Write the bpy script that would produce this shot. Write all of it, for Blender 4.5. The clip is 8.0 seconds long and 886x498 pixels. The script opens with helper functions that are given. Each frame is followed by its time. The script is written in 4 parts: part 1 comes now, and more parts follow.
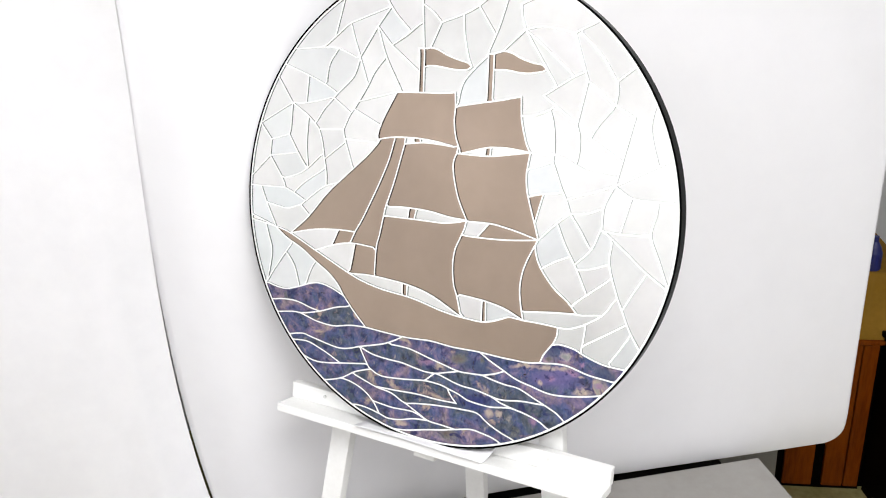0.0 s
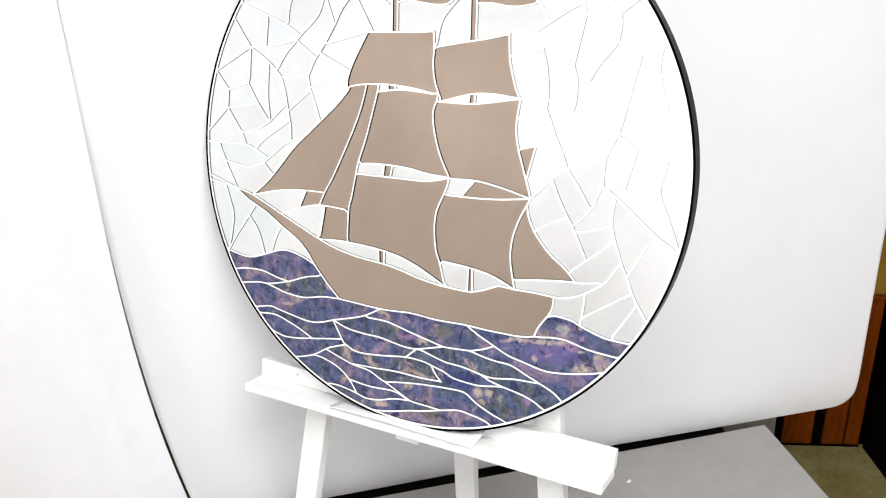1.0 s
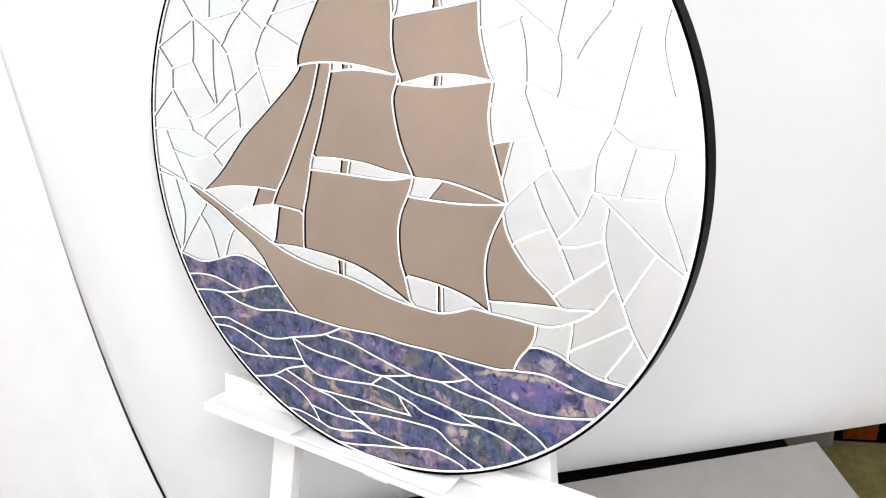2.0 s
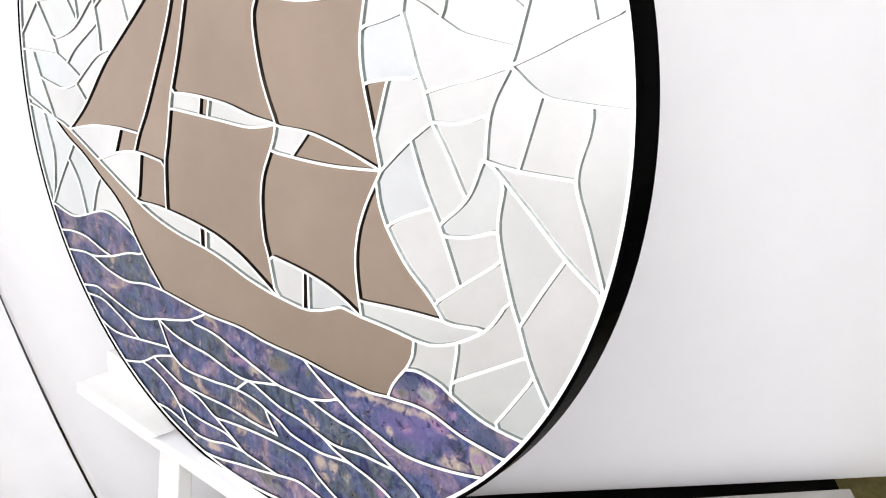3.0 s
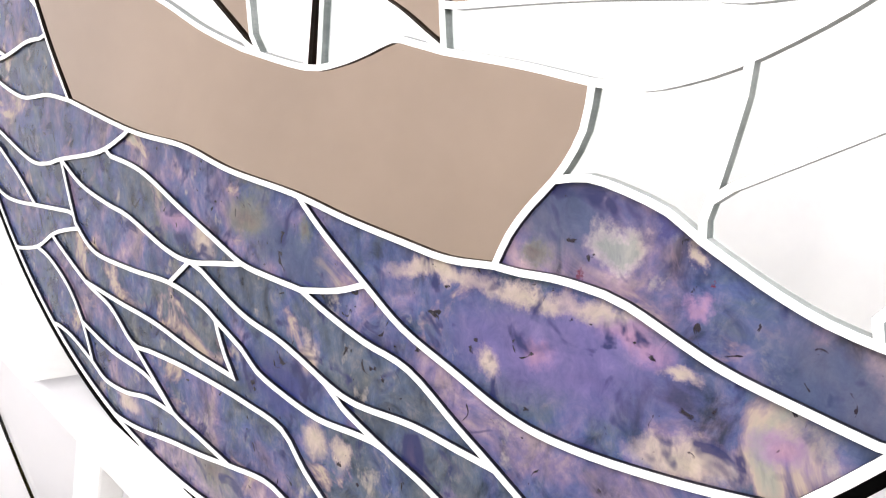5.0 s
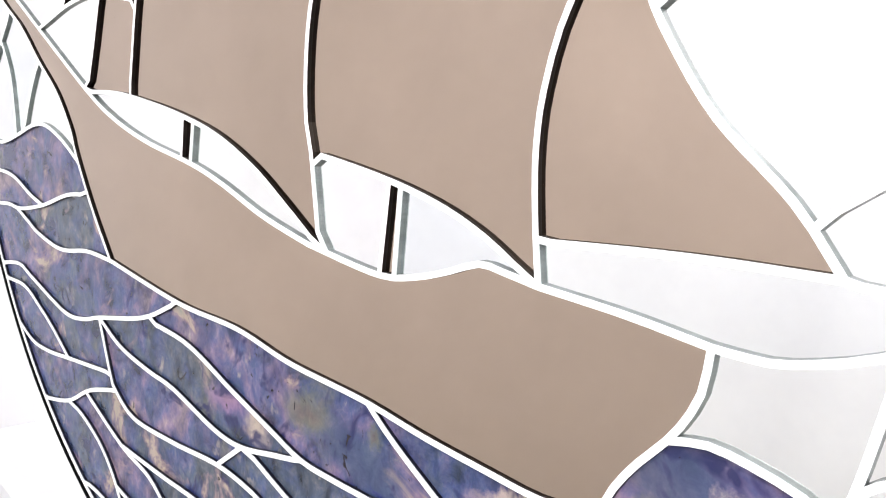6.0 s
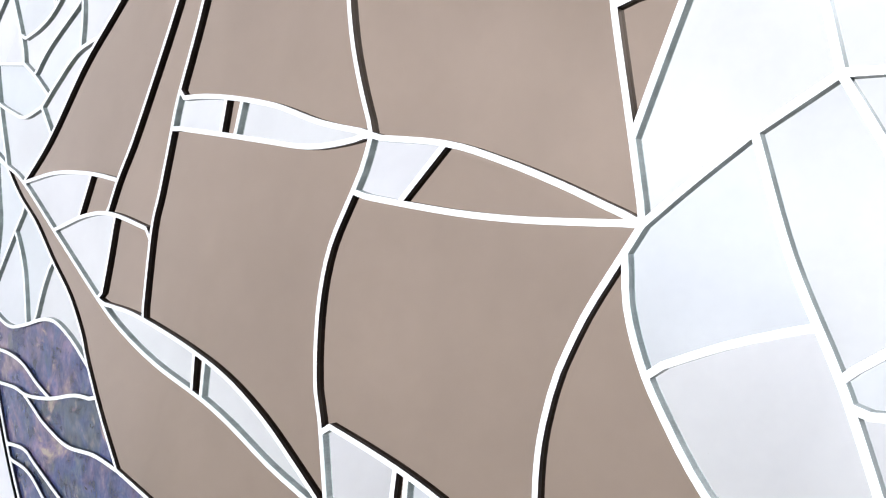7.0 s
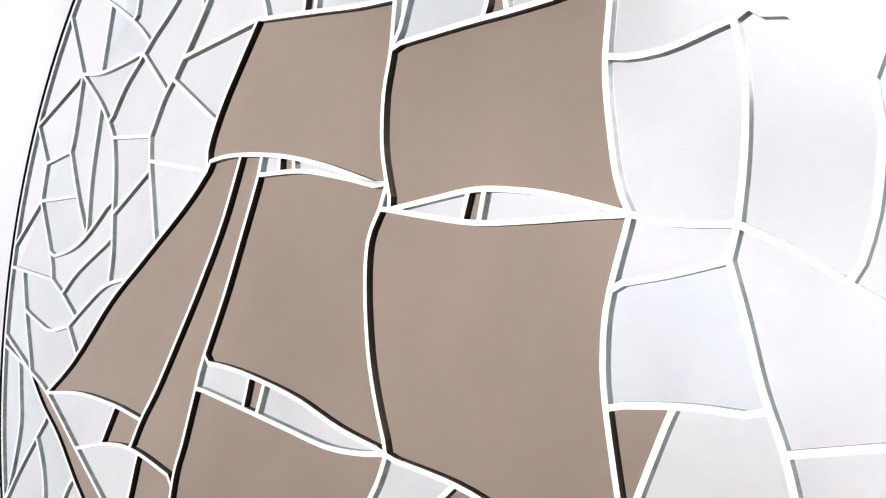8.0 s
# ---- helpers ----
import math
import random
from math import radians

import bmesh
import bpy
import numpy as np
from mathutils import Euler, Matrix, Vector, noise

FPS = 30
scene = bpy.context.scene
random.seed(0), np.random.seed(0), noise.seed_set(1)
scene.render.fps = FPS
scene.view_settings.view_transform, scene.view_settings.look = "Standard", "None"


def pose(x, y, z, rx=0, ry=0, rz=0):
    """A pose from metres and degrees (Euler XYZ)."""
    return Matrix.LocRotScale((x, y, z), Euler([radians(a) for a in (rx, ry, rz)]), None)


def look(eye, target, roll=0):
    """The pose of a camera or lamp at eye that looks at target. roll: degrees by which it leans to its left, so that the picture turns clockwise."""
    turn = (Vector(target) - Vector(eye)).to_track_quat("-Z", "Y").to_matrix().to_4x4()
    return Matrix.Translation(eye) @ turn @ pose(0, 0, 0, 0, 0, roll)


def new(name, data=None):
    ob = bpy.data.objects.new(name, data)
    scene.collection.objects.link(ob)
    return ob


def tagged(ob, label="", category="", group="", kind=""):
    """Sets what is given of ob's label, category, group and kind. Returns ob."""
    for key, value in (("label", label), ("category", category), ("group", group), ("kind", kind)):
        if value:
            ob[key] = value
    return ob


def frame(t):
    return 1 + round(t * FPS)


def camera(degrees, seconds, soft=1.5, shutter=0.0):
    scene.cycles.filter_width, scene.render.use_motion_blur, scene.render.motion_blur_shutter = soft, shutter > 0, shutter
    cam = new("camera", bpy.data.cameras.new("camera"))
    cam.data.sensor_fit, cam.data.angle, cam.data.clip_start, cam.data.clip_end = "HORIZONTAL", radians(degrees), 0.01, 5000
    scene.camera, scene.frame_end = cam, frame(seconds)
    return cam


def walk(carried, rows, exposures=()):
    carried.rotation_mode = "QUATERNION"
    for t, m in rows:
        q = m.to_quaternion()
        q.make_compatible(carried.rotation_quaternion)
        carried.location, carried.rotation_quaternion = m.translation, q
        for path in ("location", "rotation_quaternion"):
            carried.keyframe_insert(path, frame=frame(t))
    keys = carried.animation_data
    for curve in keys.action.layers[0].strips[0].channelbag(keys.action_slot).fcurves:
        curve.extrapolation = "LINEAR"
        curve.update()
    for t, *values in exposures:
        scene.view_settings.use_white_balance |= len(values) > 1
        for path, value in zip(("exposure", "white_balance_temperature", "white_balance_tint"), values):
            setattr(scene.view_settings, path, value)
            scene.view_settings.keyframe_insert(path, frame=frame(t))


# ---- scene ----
FOV = 56.704
cam = camera(FOV, 8.0, soft=1.1)
ROWS = [
    (0.0, pose(0.5998, -1.0543, 1.9443, 67.182, 3.297, 27.837)),
    (0.5, pose(0.5691, -1.0121, 1.9075, 65.401, 3.286, 26.988)),
    (1.0, pose(0.5429, -0.9313, 1.8950, 64.023, 3.889, 26.623)),
    (1.2, pose(0.5371, -0.8931, 1.8968, 63.425, 4.377, 27.101)),
    (2.3, pose(0.5623, -0.6117, 1.8304, 60.259, 5.991, 32.691)),
    (2.5, pose(0.5703, -0.5537, 1.8086, 59.508, 5.875, 34.274)),
    (3.0, pose(0.5744, -0.4128, 1.7399, 59.232, 5.095, 37.595)),
    (3.5, pose(0.5361, -0.3140, 1.6415, 59.026, 4.184, 41.048)),
    (4.0, pose(0.4624, -0.2289, 1.5059, 60.249, 2.605, 42.772)),
    (4.2, pose(0.4322, -0.2084, 1.4596, 60.565, 2.403, 43.369)),
    (5.3, pose(0.3204, -0.2292, 1.4209, 64.180, 2.556, 43.884)),
    (5.5, pose(0.3099, -0.2291, 1.4323, 65.118, 2.590, 43.789)),
    (6.0, pose(0.2998, -0.2212, 1.4662, 67.360, 2.615, 43.514)),
    (6.5, pose(0.2942, -0.2153, 1.5053, 69.705, 2.376, 43.123)),
    (7.0, pose(0.2911, -0.2140, 1.5480, 72.009, 2.171, 42.948)),
    (7.5, pose(0.2903, -0.2155, 1.6000, 74.203, 1.960, 42.789)),
    (8.0, pose(0.2908, -0.2161, 1.6577, 76.242, 1.831, 42.690)),
]
EXPOSURES = [(0.0, -0.77, 6420, 9), (1.2, -0.64, 6420, 9), (2.4, -0.66, 6390, 10), (4.2, -0.52, 6420, 11), (5.5, -0.44, 6610, 14), (6.0, -0.54, 6330, 12),
             (6.5, -0.66, 5970, 10), (7.0, -0.72, 5940, 10), (7.5, -0.74, 6220, 12), (8.0, -0.86, 6250, 12)]
walk(cam, ROWS, EXPOSURES)

# ---- light: a white room under two unseen ceiling lamps, no window in view ----
world = bpy.data.worlds.new("world")
world.use_nodes = True
world.node_tree.nodes["Background"].inputs["Color"].default_value = (0.8, 0.85, 1.0, 1)
world.node_tree.nodes["Background"].inputs["Strength"].default_value = 0.02
scene.world = world


def area(name, eye, target, sx, sy, power, colour=(1, 1, 1)):
    data = bpy.data.lights.new(name, "AREA")
    data.shape, data.size, data.size_y, data.energy, data.color = "RECTANGLE", sx, sy, power, colour
    ob = new(name, data)
    ob.matrix_world = look(eye, target)
    return ob


area("unseen_ceiling_light", (0.98, -0.90, 2.66), (0.96, -0.82, 0), 1.2, 0.8, 74, (1.0, 0.992, 0.985))
# added fill lamp, nowhere in view: brightens the cloth that the mirrors reflect
area("unseen_ceiling_light", (-0.30, -1.48, 2.66), (-0.30, -1.48, 0), 0.9, 0.5, 14, (1.0, 0.992, 0.985))


# ---- materials ----
def material(name, rough=0.5, metal=0.0, spec=0.5, coat=0.0):
    m = bpy.data.materials.new(name)
    m.use_nodes = True
    nt = m.node_tree
    b = nt.nodes["Principled BSDF"]
    b.inputs["Roughness"].default_value, b.inputs["Metallic"].default_value = rough, metal
    b.inputs["Specular IOR Level"].default_value, b.inputs["Coat Weight"].default_value = spec, coat
    return m, nt, b


def node(nt, kind, **props):
    n = nt.nodes.new(kind)
    for key, value in props.items():
        if key in n.inputs:
            n.inputs[key].default_value = value
    return n


def coords(nt, out="Object", scale=(1, 1, 1), rand=0.0):
    """Texture coordinates at real size, shifted from piece to piece where rand is given."""
    tc = nt.nodes.new("ShaderNodeTexCoord")
    mp = nt.nodes.new("ShaderNodeMapping")
    mp.inputs["Scale"].default_value = scale
    nt.links.new(tc.outputs[out], mp.inputs["Vector"])
    if rand:
        info = nt.nodes.new("ShaderNodeObjectInfo")
        mul = nt.nodes.new("ShaderNodeMath")
        mul.operation = "MULTIPLY"
        mul.inputs[1].default_value = rand
        nt.links.new(info.outputs["Random"], mul.inputs[0])
        comb = nt.nodes.new("ShaderNodeCombineXYZ")
        for k in ("X", "Z"):
            nt.links.new(mul.outputs[0], comb.inputs[k])
        nt.links.new(comb.outputs[0], mp.inputs["Location"])
    return mp.outputs[0]


def noise_tex(nt, vec, scale, detail=4.0, rough=0.55, distort=0.0):
    n = nt.nodes.new("ShaderNodeTexNoise")
    n.inputs["Scale"].default_value, n.inputs["Detail"].default_value = scale, detail
    n.inputs["Roughness"].default_value, n.inputs["Distortion"].default_value = rough, distort
    nt.links.new(vec, n.inputs["Vector"])
    return n.outputs["Fac"]


def ramp(nt, fac, stops):
    r = nt.nodes.new("ShaderNodeValToRGB")
    e = r.color_ramp.elements
    while len(e) < len(stops):
        e.new(0.5)
    for k, (pos, col) in enumerate(stops):
        e[k].position = pos
        e[k].color = (*col, 1) if len(col) == 3 else col
    nt.links.new(fac, r.inputs["Fac"])
    return r.outputs["Color"]


def mix(nt, fac, a, b, how="MIX"):
    m = nt.nodes.new("ShaderNodeMix")
    m.data_type, m.blend_type = "RGBA", how
    for src, sock in ((fac, m.inputs[0]), (a, m.inputs[6]), (b, m.inputs[7])):
        if isinstance(src, (int, float)):
            sock.default_value = src
        elif isinstance(src, tuple):
            sock.default_value = (*src, 1)
        else:
            nt.links.new(src, sock)
    return m.outputs[2]


def bump(nt, b, height, strength=0.2, dist=0.001):
    n = nt.nodes.new("ShaderNodeBump")
    n.inputs["Strength"].default_value, n.inputs["Distance"].default_value = strength, dist
    nt.links.new(height, n.inputs["Height"])
    nt.links.new(n.outputs[0], b.inputs["Normal"])


def plain(name, low, high, scale, rough=0.5, metal=0.0, spec=0.5, bumps=0.0, bscale=None, out="Object", stretch=(1, 1, 1), coat=0.0):
    """A surface that wanders between two colours, with fine relief."""
    m, nt, b = material(name, rough, metal, spec, coat)
    vec = coords(nt, out, stretch)
    big, fine = noise_tex(nt, vec, scale, 5), noise_tex(nt, vec, scale * 9, 4, 0.6)
    both = mix(nt, 0.35, big, fine)
    nt.links.new(ramp(nt, both, [(0.35, low), (0.68, high)]), b.inputs["Base Color"])
    if bumps:
        bump(nt, b, noise_tex(nt, vec, bscale or scale * 30, 3), bumps)
    return m


PAPER = plain("white_backdrop_paper", (0.795, 0.79, 0.81), (0.835, 0.83, 0.85), 1.6, 0.8, spec=0.2, bumps=0.05, bscale=90)
CLOTH = plain("white_cloth", (0.775, 0.770, 0.790), (0.835, 0.830, 0.845), 3.0, 0.9, spec=0.1, bumps=0.15, bscale=700)
WALLS = plain("white_wall_paint", (0.80, 0.80, 0.80), (0.85, 0.85, 0.845), 1.2, 0.7, spec=0.25, bumps=0.05, bscale=120)
EASEL = plain("white_painted_wood", (0.80, 0.795, 0.78), (0.88, 0.88, 0.87), 14, 0.42, bumps=0.12, bscale=60, stretch=(1, 1, 1))
TABLE = plain("grey_table_laminate", (0.29, 0.275, 0.255), (0.35, 0.335, 0.315), 5, 0.45, bumps=0.06, bscale=260)
FLOOR = plain("worn_concrete_floor", (0.20, 0.165, 0.036), (0.47, 0.41, 0.19), 5.0, 0.55, bumps=0.2, bscale=40)
GROUT = plain("white_grout", (0.84, 0.84, 0.835), (0.89, 0.89, 0.885), 40, 0.6, spec=0.3, bumps=0.08, bscale=900)
RIM = plain("black_edge_band", (0.0006, 0.0006, 0.0006), (0.002, 0.002, 0.002), 30, 0.16, spec=0.004, bumps=0.02, bscale=300)
BACK = plain("backing_board", (0.35, 0.28, 0.2), (0.45, 0.36, 0.26), 8, 0.8)
WOOD = plain("red_brown_wood", (0.12, 0.019, 0.0006), (0.30, 0.066, 0.002), 3.0, 0.45, spec=0.15, bumps=0.15, bscale=50, stretch=(6, 6, 0.7))
CARD = plain("tan_cardboard", (0.27, 0.14, 0.014), (0.42, 0.225, 0.032), 4.0, 0.75, spec=0.15, bumps=0.1, bscale=120)
DARK = plain("near_black_wood", (0.0015, 0.0012, 0.001), (0.005, 0.0035, 0.003), 4, 0.5, spec=0.02)
BLACK = plain("black_plastic", (0.004, 0.004, 0.004), (0.008, 0.008, 0.008), 12, 0.6, spec=0.2)
BLUE = plain("blue_plastic", (0.01, 0.012, 0.12), (0.02, 0.03, 0.2), 6, 0.4)
STEEL = plain("painted_screw_head", (0.6, 0.6, 0.58), (0.7, 0.7, 0.68), 90, 0.4)
# recess walls: glass edge colours with the shade of the crease painted in
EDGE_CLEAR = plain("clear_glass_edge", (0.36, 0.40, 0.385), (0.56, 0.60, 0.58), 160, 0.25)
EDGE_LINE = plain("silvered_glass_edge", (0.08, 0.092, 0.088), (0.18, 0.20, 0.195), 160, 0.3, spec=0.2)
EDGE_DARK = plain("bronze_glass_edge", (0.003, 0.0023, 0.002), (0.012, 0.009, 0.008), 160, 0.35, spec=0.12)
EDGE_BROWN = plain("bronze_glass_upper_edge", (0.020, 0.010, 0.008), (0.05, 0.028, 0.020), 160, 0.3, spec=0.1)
# the white grout again, greyed to paint its side in shade
EDGE_SHADED = plain("shaded_grout_side", (0.36, 0.37, 0.385), (0.52, 0.53, 0.55), 200, 0.6)
EDGE_BLUE = plain("blue_glass_crease_shade", (0.003, 0.003, 0.006), (0.014, 0.014, 0.025), 160, 0.3, spec=0.1)


def mirror_glass(name, tones, rough=0.02, wave=0.012):
    """Silvered glass, each piece of a slightly different tint, with the faint wave of a cut sheet."""
    m, nt, b = material(name, rough, 1.0)
    info = nt.nodes.new("ShaderNodeObjectInfo")
    col = ramp(nt, info.outputs["Random"], tones)
    vec = coords(nt, "Object", rand=7.0)
    smear = noise_tex(nt, vec, 26, 5, 0.6)
    # uneven reflections painted into the tint as broad soft clouds
    soft_reflection = ramp(nt, noise_tex(nt, vec, 7, 3, 0.5), [(0.3, (0.94, 0.94, 0.94)), (0.65, (1.03, 1.03, 1.03))])
    col = mix(nt, 1.0, col, soft_reflection, "MULTIPLY")
    nt.links.new(mix(nt, 1.0, col, ramp(nt, smear, [(0.3, (0.965, 0.965, 0.965)), (0.6, (1, 1, 1))]), "MULTIPLY"), b.inputs["Base Color"])
    nt.links.new(ramp(nt, noise_tex(nt, vec, 60, 4), [(0.4, (rough,) * 3), (0.8, (rough * 3,) * 3)]), b.inputs["Roughness"])
    bump(nt, b, noise_tex(nt, vec, 9, 2), wave, 0.01)
    return m


SKYGLASS = mirror_glass("silver_mirror_glass", [(0.0, (0.91, 0.92, 0.905)), (0.3, (0.935, 0.935, 0.92)), (0.55, (0.96, 0.957, 0.955)), (0.72, (0.935, 0.935, 0.92)), (0.85, (0.89, 0.93, 0.93)), (1.0, (0.925, 0.94, 0.945))])
PALEBLUE = mirror_glass("pale_blue_mirror_glass", [(0.0, (0.892, 0.925, 0.932)), (1.0, (0.905, 0.93, 0.94))])
BRONZE = mirror_glass("bronze_mirror_glass", [(0.0, (0.452, 0.358, 0.286)), (1.0, (0.480, 0.380, 0.302))], 0.03)


def sea_glass():
    """Blue and violet art glass: clouds of colour, pink and cream drifts with grey hearts, fine mottling and dark seeds."""
    m, nt, b = material("blue_violet_art_glass", 0.10, 0.0, 0.42)
    vec = coords(nt, "Object", rand=3.0)
    tall = coords(nt, "Object", (1, 1, 0.8), rand=3.0)
    info = nt.nodes.new("ShaderNodeObjectInfo")
    lift = nt.nodes.new("ShaderNodeMapRange")
    lift.inputs["To Min"].default_value, lift.inputs["To Max"].default_value = -0.13, 0.13
    nt.links.new(info.outputs["Random"], lift.inputs["Value"])
    cloud = nt.nodes.new("ShaderNodeMath")
    nt.links.new(noise_tex(nt, vec, 30, 6, 0.6, 0.6), cloud.inputs[0])
    nt.links.new(lift.outputs[0], cloud.inputs[1])
    hue = ramp(nt, cloud.outputs[0], [(0.30, (0.076, 0.092, 0.092)), (0.40, (0.058, 0.086, 0.130)), (0.48, (0.047, 0.072, 0.195)), (0.55, (0.100, 0.094, 0.230)), (0.62, (0.205, 0.142, 0.250)), (0.70, (0.36, 0.25, 0.275))])
    # fine mottling of deep blue, violet and rose in the body of the glass
    grain = noise_tex(nt, tall, 165, 7, 0.7, 0.5)
    tint = ramp(nt, grain, [(0.30, (0.018, 0.028, 0.070)), (0.43, (0.046, 0.066, 0.140)), (0.55, (0.110, 0.115, 0.170)), (0.70, (0.27, 0.22, 0.23))])
    col = mix(nt, 0.40, hue, tint)
    blot = noise_tex(nt, coords(nt, "Object", (1.1, 1, 1.0), rand=8.0), 60, 5, 0.62, 0.7)
    col = mix(nt, 1.0, col, ramp(nt, blot, [(0.30, (0.21, 0.23, 0.25)), (0.43, (0.61, 0.64, 0.67)), (0.56, (0.97, 0.95, 0.95)), (0.72, (1.42, 1.32, 1.24))]), "MULTIPLY")
    # cream and rose drifts
    drift = noise_tex(nt, coords(nt, "Object", (0.7, 1, 1.0), rand=5.0), 27, 6, 0.6, 0.8)
    tone = ramp(nt, drift, [(0.55, (0.16, 0.10, 0.19)), (0.60, (0.26, 0.165, 0.20)), (0.66, (0.38, 0.30, 0.235)), (0.73, (0.28, 0.27, 0.215)), (0.79, (0.13, 0.135, 0.115))])
    col = mix(nt, ramp(nt, drift, [(0.575, (0, 0, 0)), (0.65, (0.85, 0.85, 0.85))]), col, tone)
    # grey-olive clouds
    olive = ramp(nt, noise_tex(nt, coords(nt, "Object", rand=9.0), 24, 5, 0.58, 0.4), [(0.60, (0, 0, 0)), (0.70, (0.8, 0.8, 0.8))])
    col = mix(nt, olive, col, ramp(nt, grain, [(0.35, (0.072, 0.074, 0.072)), (0.65, (0.165, 0.162, 0.145))]))
    # small pale flecks and faint upright streaks
    fleck = noise_tex(nt, coords(nt, "Object", (1.1, 1, 0.9), rand=4.0), 58, 6, 0.62, 0.2)
    col = mix(nt, ramp(nt, fleck, [(0.615, (0, 0, 0)), (0.71, (0.7, 0.7, 0.7))]), col, (0.36, 0.31, 0.27))
    streak = noise_tex(nt, coords(nt, "Object", (3, 1, 0.7), rand=6.0), 45, 4, 0.6, 0.3)
    col = mix(nt, 1.0, col, ramp(nt, streak, [(0.32, (0.90, 0.91, 0.93)), (0.5, (1, 1, 1)), (0.70, (1.1, 1.09, 1.08))]), "MULTIPLY")
    # single clouds and stones in the sheet, by their place on the panel's face
    place = nt.nodes.new("ShaderNodeTexCoord").outputs["Object"]
    ragged = nt.nodes.new("ShaderNodeTexNoise")
    ragged.inputs["Scale"].default_value, ragged.inputs["Detail"].default_value = 55, 6
    ragged.inputs["Roughness"].default_value = 0.68
    nt.links.new(place, ragged.inputs["Vector"])
    shift = nt.nodes.new("ShaderNodeVectorMath")
    shift.operation = "MULTIPLY_ADD"
    shift.inputs[1].default_value, shift.inputs[2].default_value = (0.022, 0, 0.022), (-0.011, 0, -0.011)
    nt.links.new(ragged.outputs["Color"], shift.inputs[0])
    torn = nt.nodes.new("ShaderNodeVectorMath")
    nt.links.new(place, torn.inputs[0])
    nt.links.new(shift.outputs[0], torn.inputs[1])
    HEART = [(0.0, (0.24, 0.25, 0.22)), (0.45, (0.24, 0.25, 0.22)), (0.7, (0.50, 0.43, 0.37)), (1.0, (0.36, 0.26, 0.32))]
    CREAM = [(0.0, (0.43, 0.36, 0.27)), (0.7, (0.36, 0.28, 0.26)), (1.0, (0.26, 0.17, 0.26))]
    ROSE = [(0.0, (0.30, 0.17, 0.25)), (1.0, (0.16, 0.115, 0.26))]
    SLATE = [(0.0, (0.035, 0.052, 0.105)), (1.0, (0.045, 0.065, 0.13))]
    VIOLET = [(0.0, (0.125, 0.095, 0.235)), (1.0, (0.085, 0.080, 0.20))]
    OLIVE = [(0.0, (0.10, 0.075, 0.065)), (0.6, (0.115, 0.120, 0.100)), (1.0, (0.08, 0.10, 0.12))]
    INK = [(0.0, (0.020, 0.024, 0.115)), (1.0, (0.040, 0.050, 0.17))]
    RED = [(0.0, (0.10, 0.004, 0.010)), (1.0, (0.12, 0.03, 0.06))]

    def spot(x, z, wide, tall_r, turn, tones, under):
        mp = nt.nodes.new("ShaderNodeMapping")
        mp.vector_type = "TEXTURE"
        mp.inputs["Location"].default_value, mp.inputs["Scale"].default_value = (x, 0, z), (wide, 1, tall_r)
        mp.inputs["Rotation"].default_value = (0, -math.radians(turn), 0)
        nt.links.new(torn.outputs[0], mp.inputs["Vector"])
        far = nt.nodes.new("ShaderNodeVectorMath")
        far.operation = "LENGTH"
        nt.links.new(mp.outputs[0], far.inputs[0])
        body = mix(nt, 1.0, ramp(nt, far.outputs["Value"], tones), ramp(nt, grain, [(0.3, (0.72, 0.74, 0.80)), (0.7, (1.25, 1.22, 1.2))]), "MULTIPLY")
        return mix(nt, ramp(nt, far.outputs["Value"], [(0.45, (0.82, 0.82, 0.82)), (1.2, (0, 0, 0))]), under, body)
    col = spot(0.205, -0.238, 0.055, 0.022, 10, VIOLET, col)
    col = spot(0.285, -0.222, 0.035, 0.014, -30, SLATE, col)
    col = spot(0.205, -0.197, 0.022, 0.014, 0, SLATE, col)
    col = spot(0.080, -0.240, 0.035, 0.014, -10, SLATE, col)
    col = spot(0.224, -0.202, 0.0108, 0.0083, 0, HEART, col)
    col = spot(0.197, -0.209, 0.0080, 0.0063, 0, OLIVE, col)
    col = spot(0.158, -0.226, 0.0303, 0.0053, 7, CREAM, col)
    col = spot(0.195, -0.223, 0.0240, 0.0052, 7, CREAM, col)
    col = spot(0.224, -0.221, 0.0175, 0.0061, 1, CREAM, col)
    col = spot(0.203, -0.239, 0.0081, 0.0064, 0, ROSE, col)
    col = spot(0.234, -0.225, 0.0152, 0.0071, 0, ROSE, col)
    col = spot(0.248, -0.230, 0.0091, 0.0038, 0, CREAM, col)
    col = spot(0.183, -0.250, 0.0065, 0.0068, 0, CREAM, col)
    col = spot(0.212, -0.211, 0.0015, 0.0027, 0, RED, col)
    col = spot(0.250, -0.204, 0.0012, 0.0007, 0, RED, col)
    col = spot(0.247, -0.197, 0.0032, 0.0037, 0, CREAM, col)
    col = spot(0.250, -0.211, 0.0042, 0.0053, 0, ROSE, col)
    col = spot(0.236, -0.193, 0.0066, 0.0054, 0, INK, col)
    col = spot(0.046, -0.232, 0.0219, 0.0111, 0, OLIVE, col)
    col = spot(0.088, -0.226, 0.0063, 0.0055, 0, OLIVE, col)
    col = spot(0.094, -0.274, 0.0049, 0.0061, 0, CREAM, col)
    col = spot(0.012, -0.249, 0.0130, 0.0112, 0, CREAM, col)
    col = spot(-0.013, -0.245, 0.0188, 0.0104, 0, ROSE, col)
    col = spot(-0.061, -0.356, 0.0150, 0.0068, 0, CREAM, col)
    col = spot(0.091, -0.247, 0.0038, 0.0019, 0, INK, col)
    col = spot(0.093, -0.276, 0.0088, 0.0115, 0, CREAM, col)
    col = spot(0.101, -0.311, 0.0105, 0.0091, 0, CREAM, col)
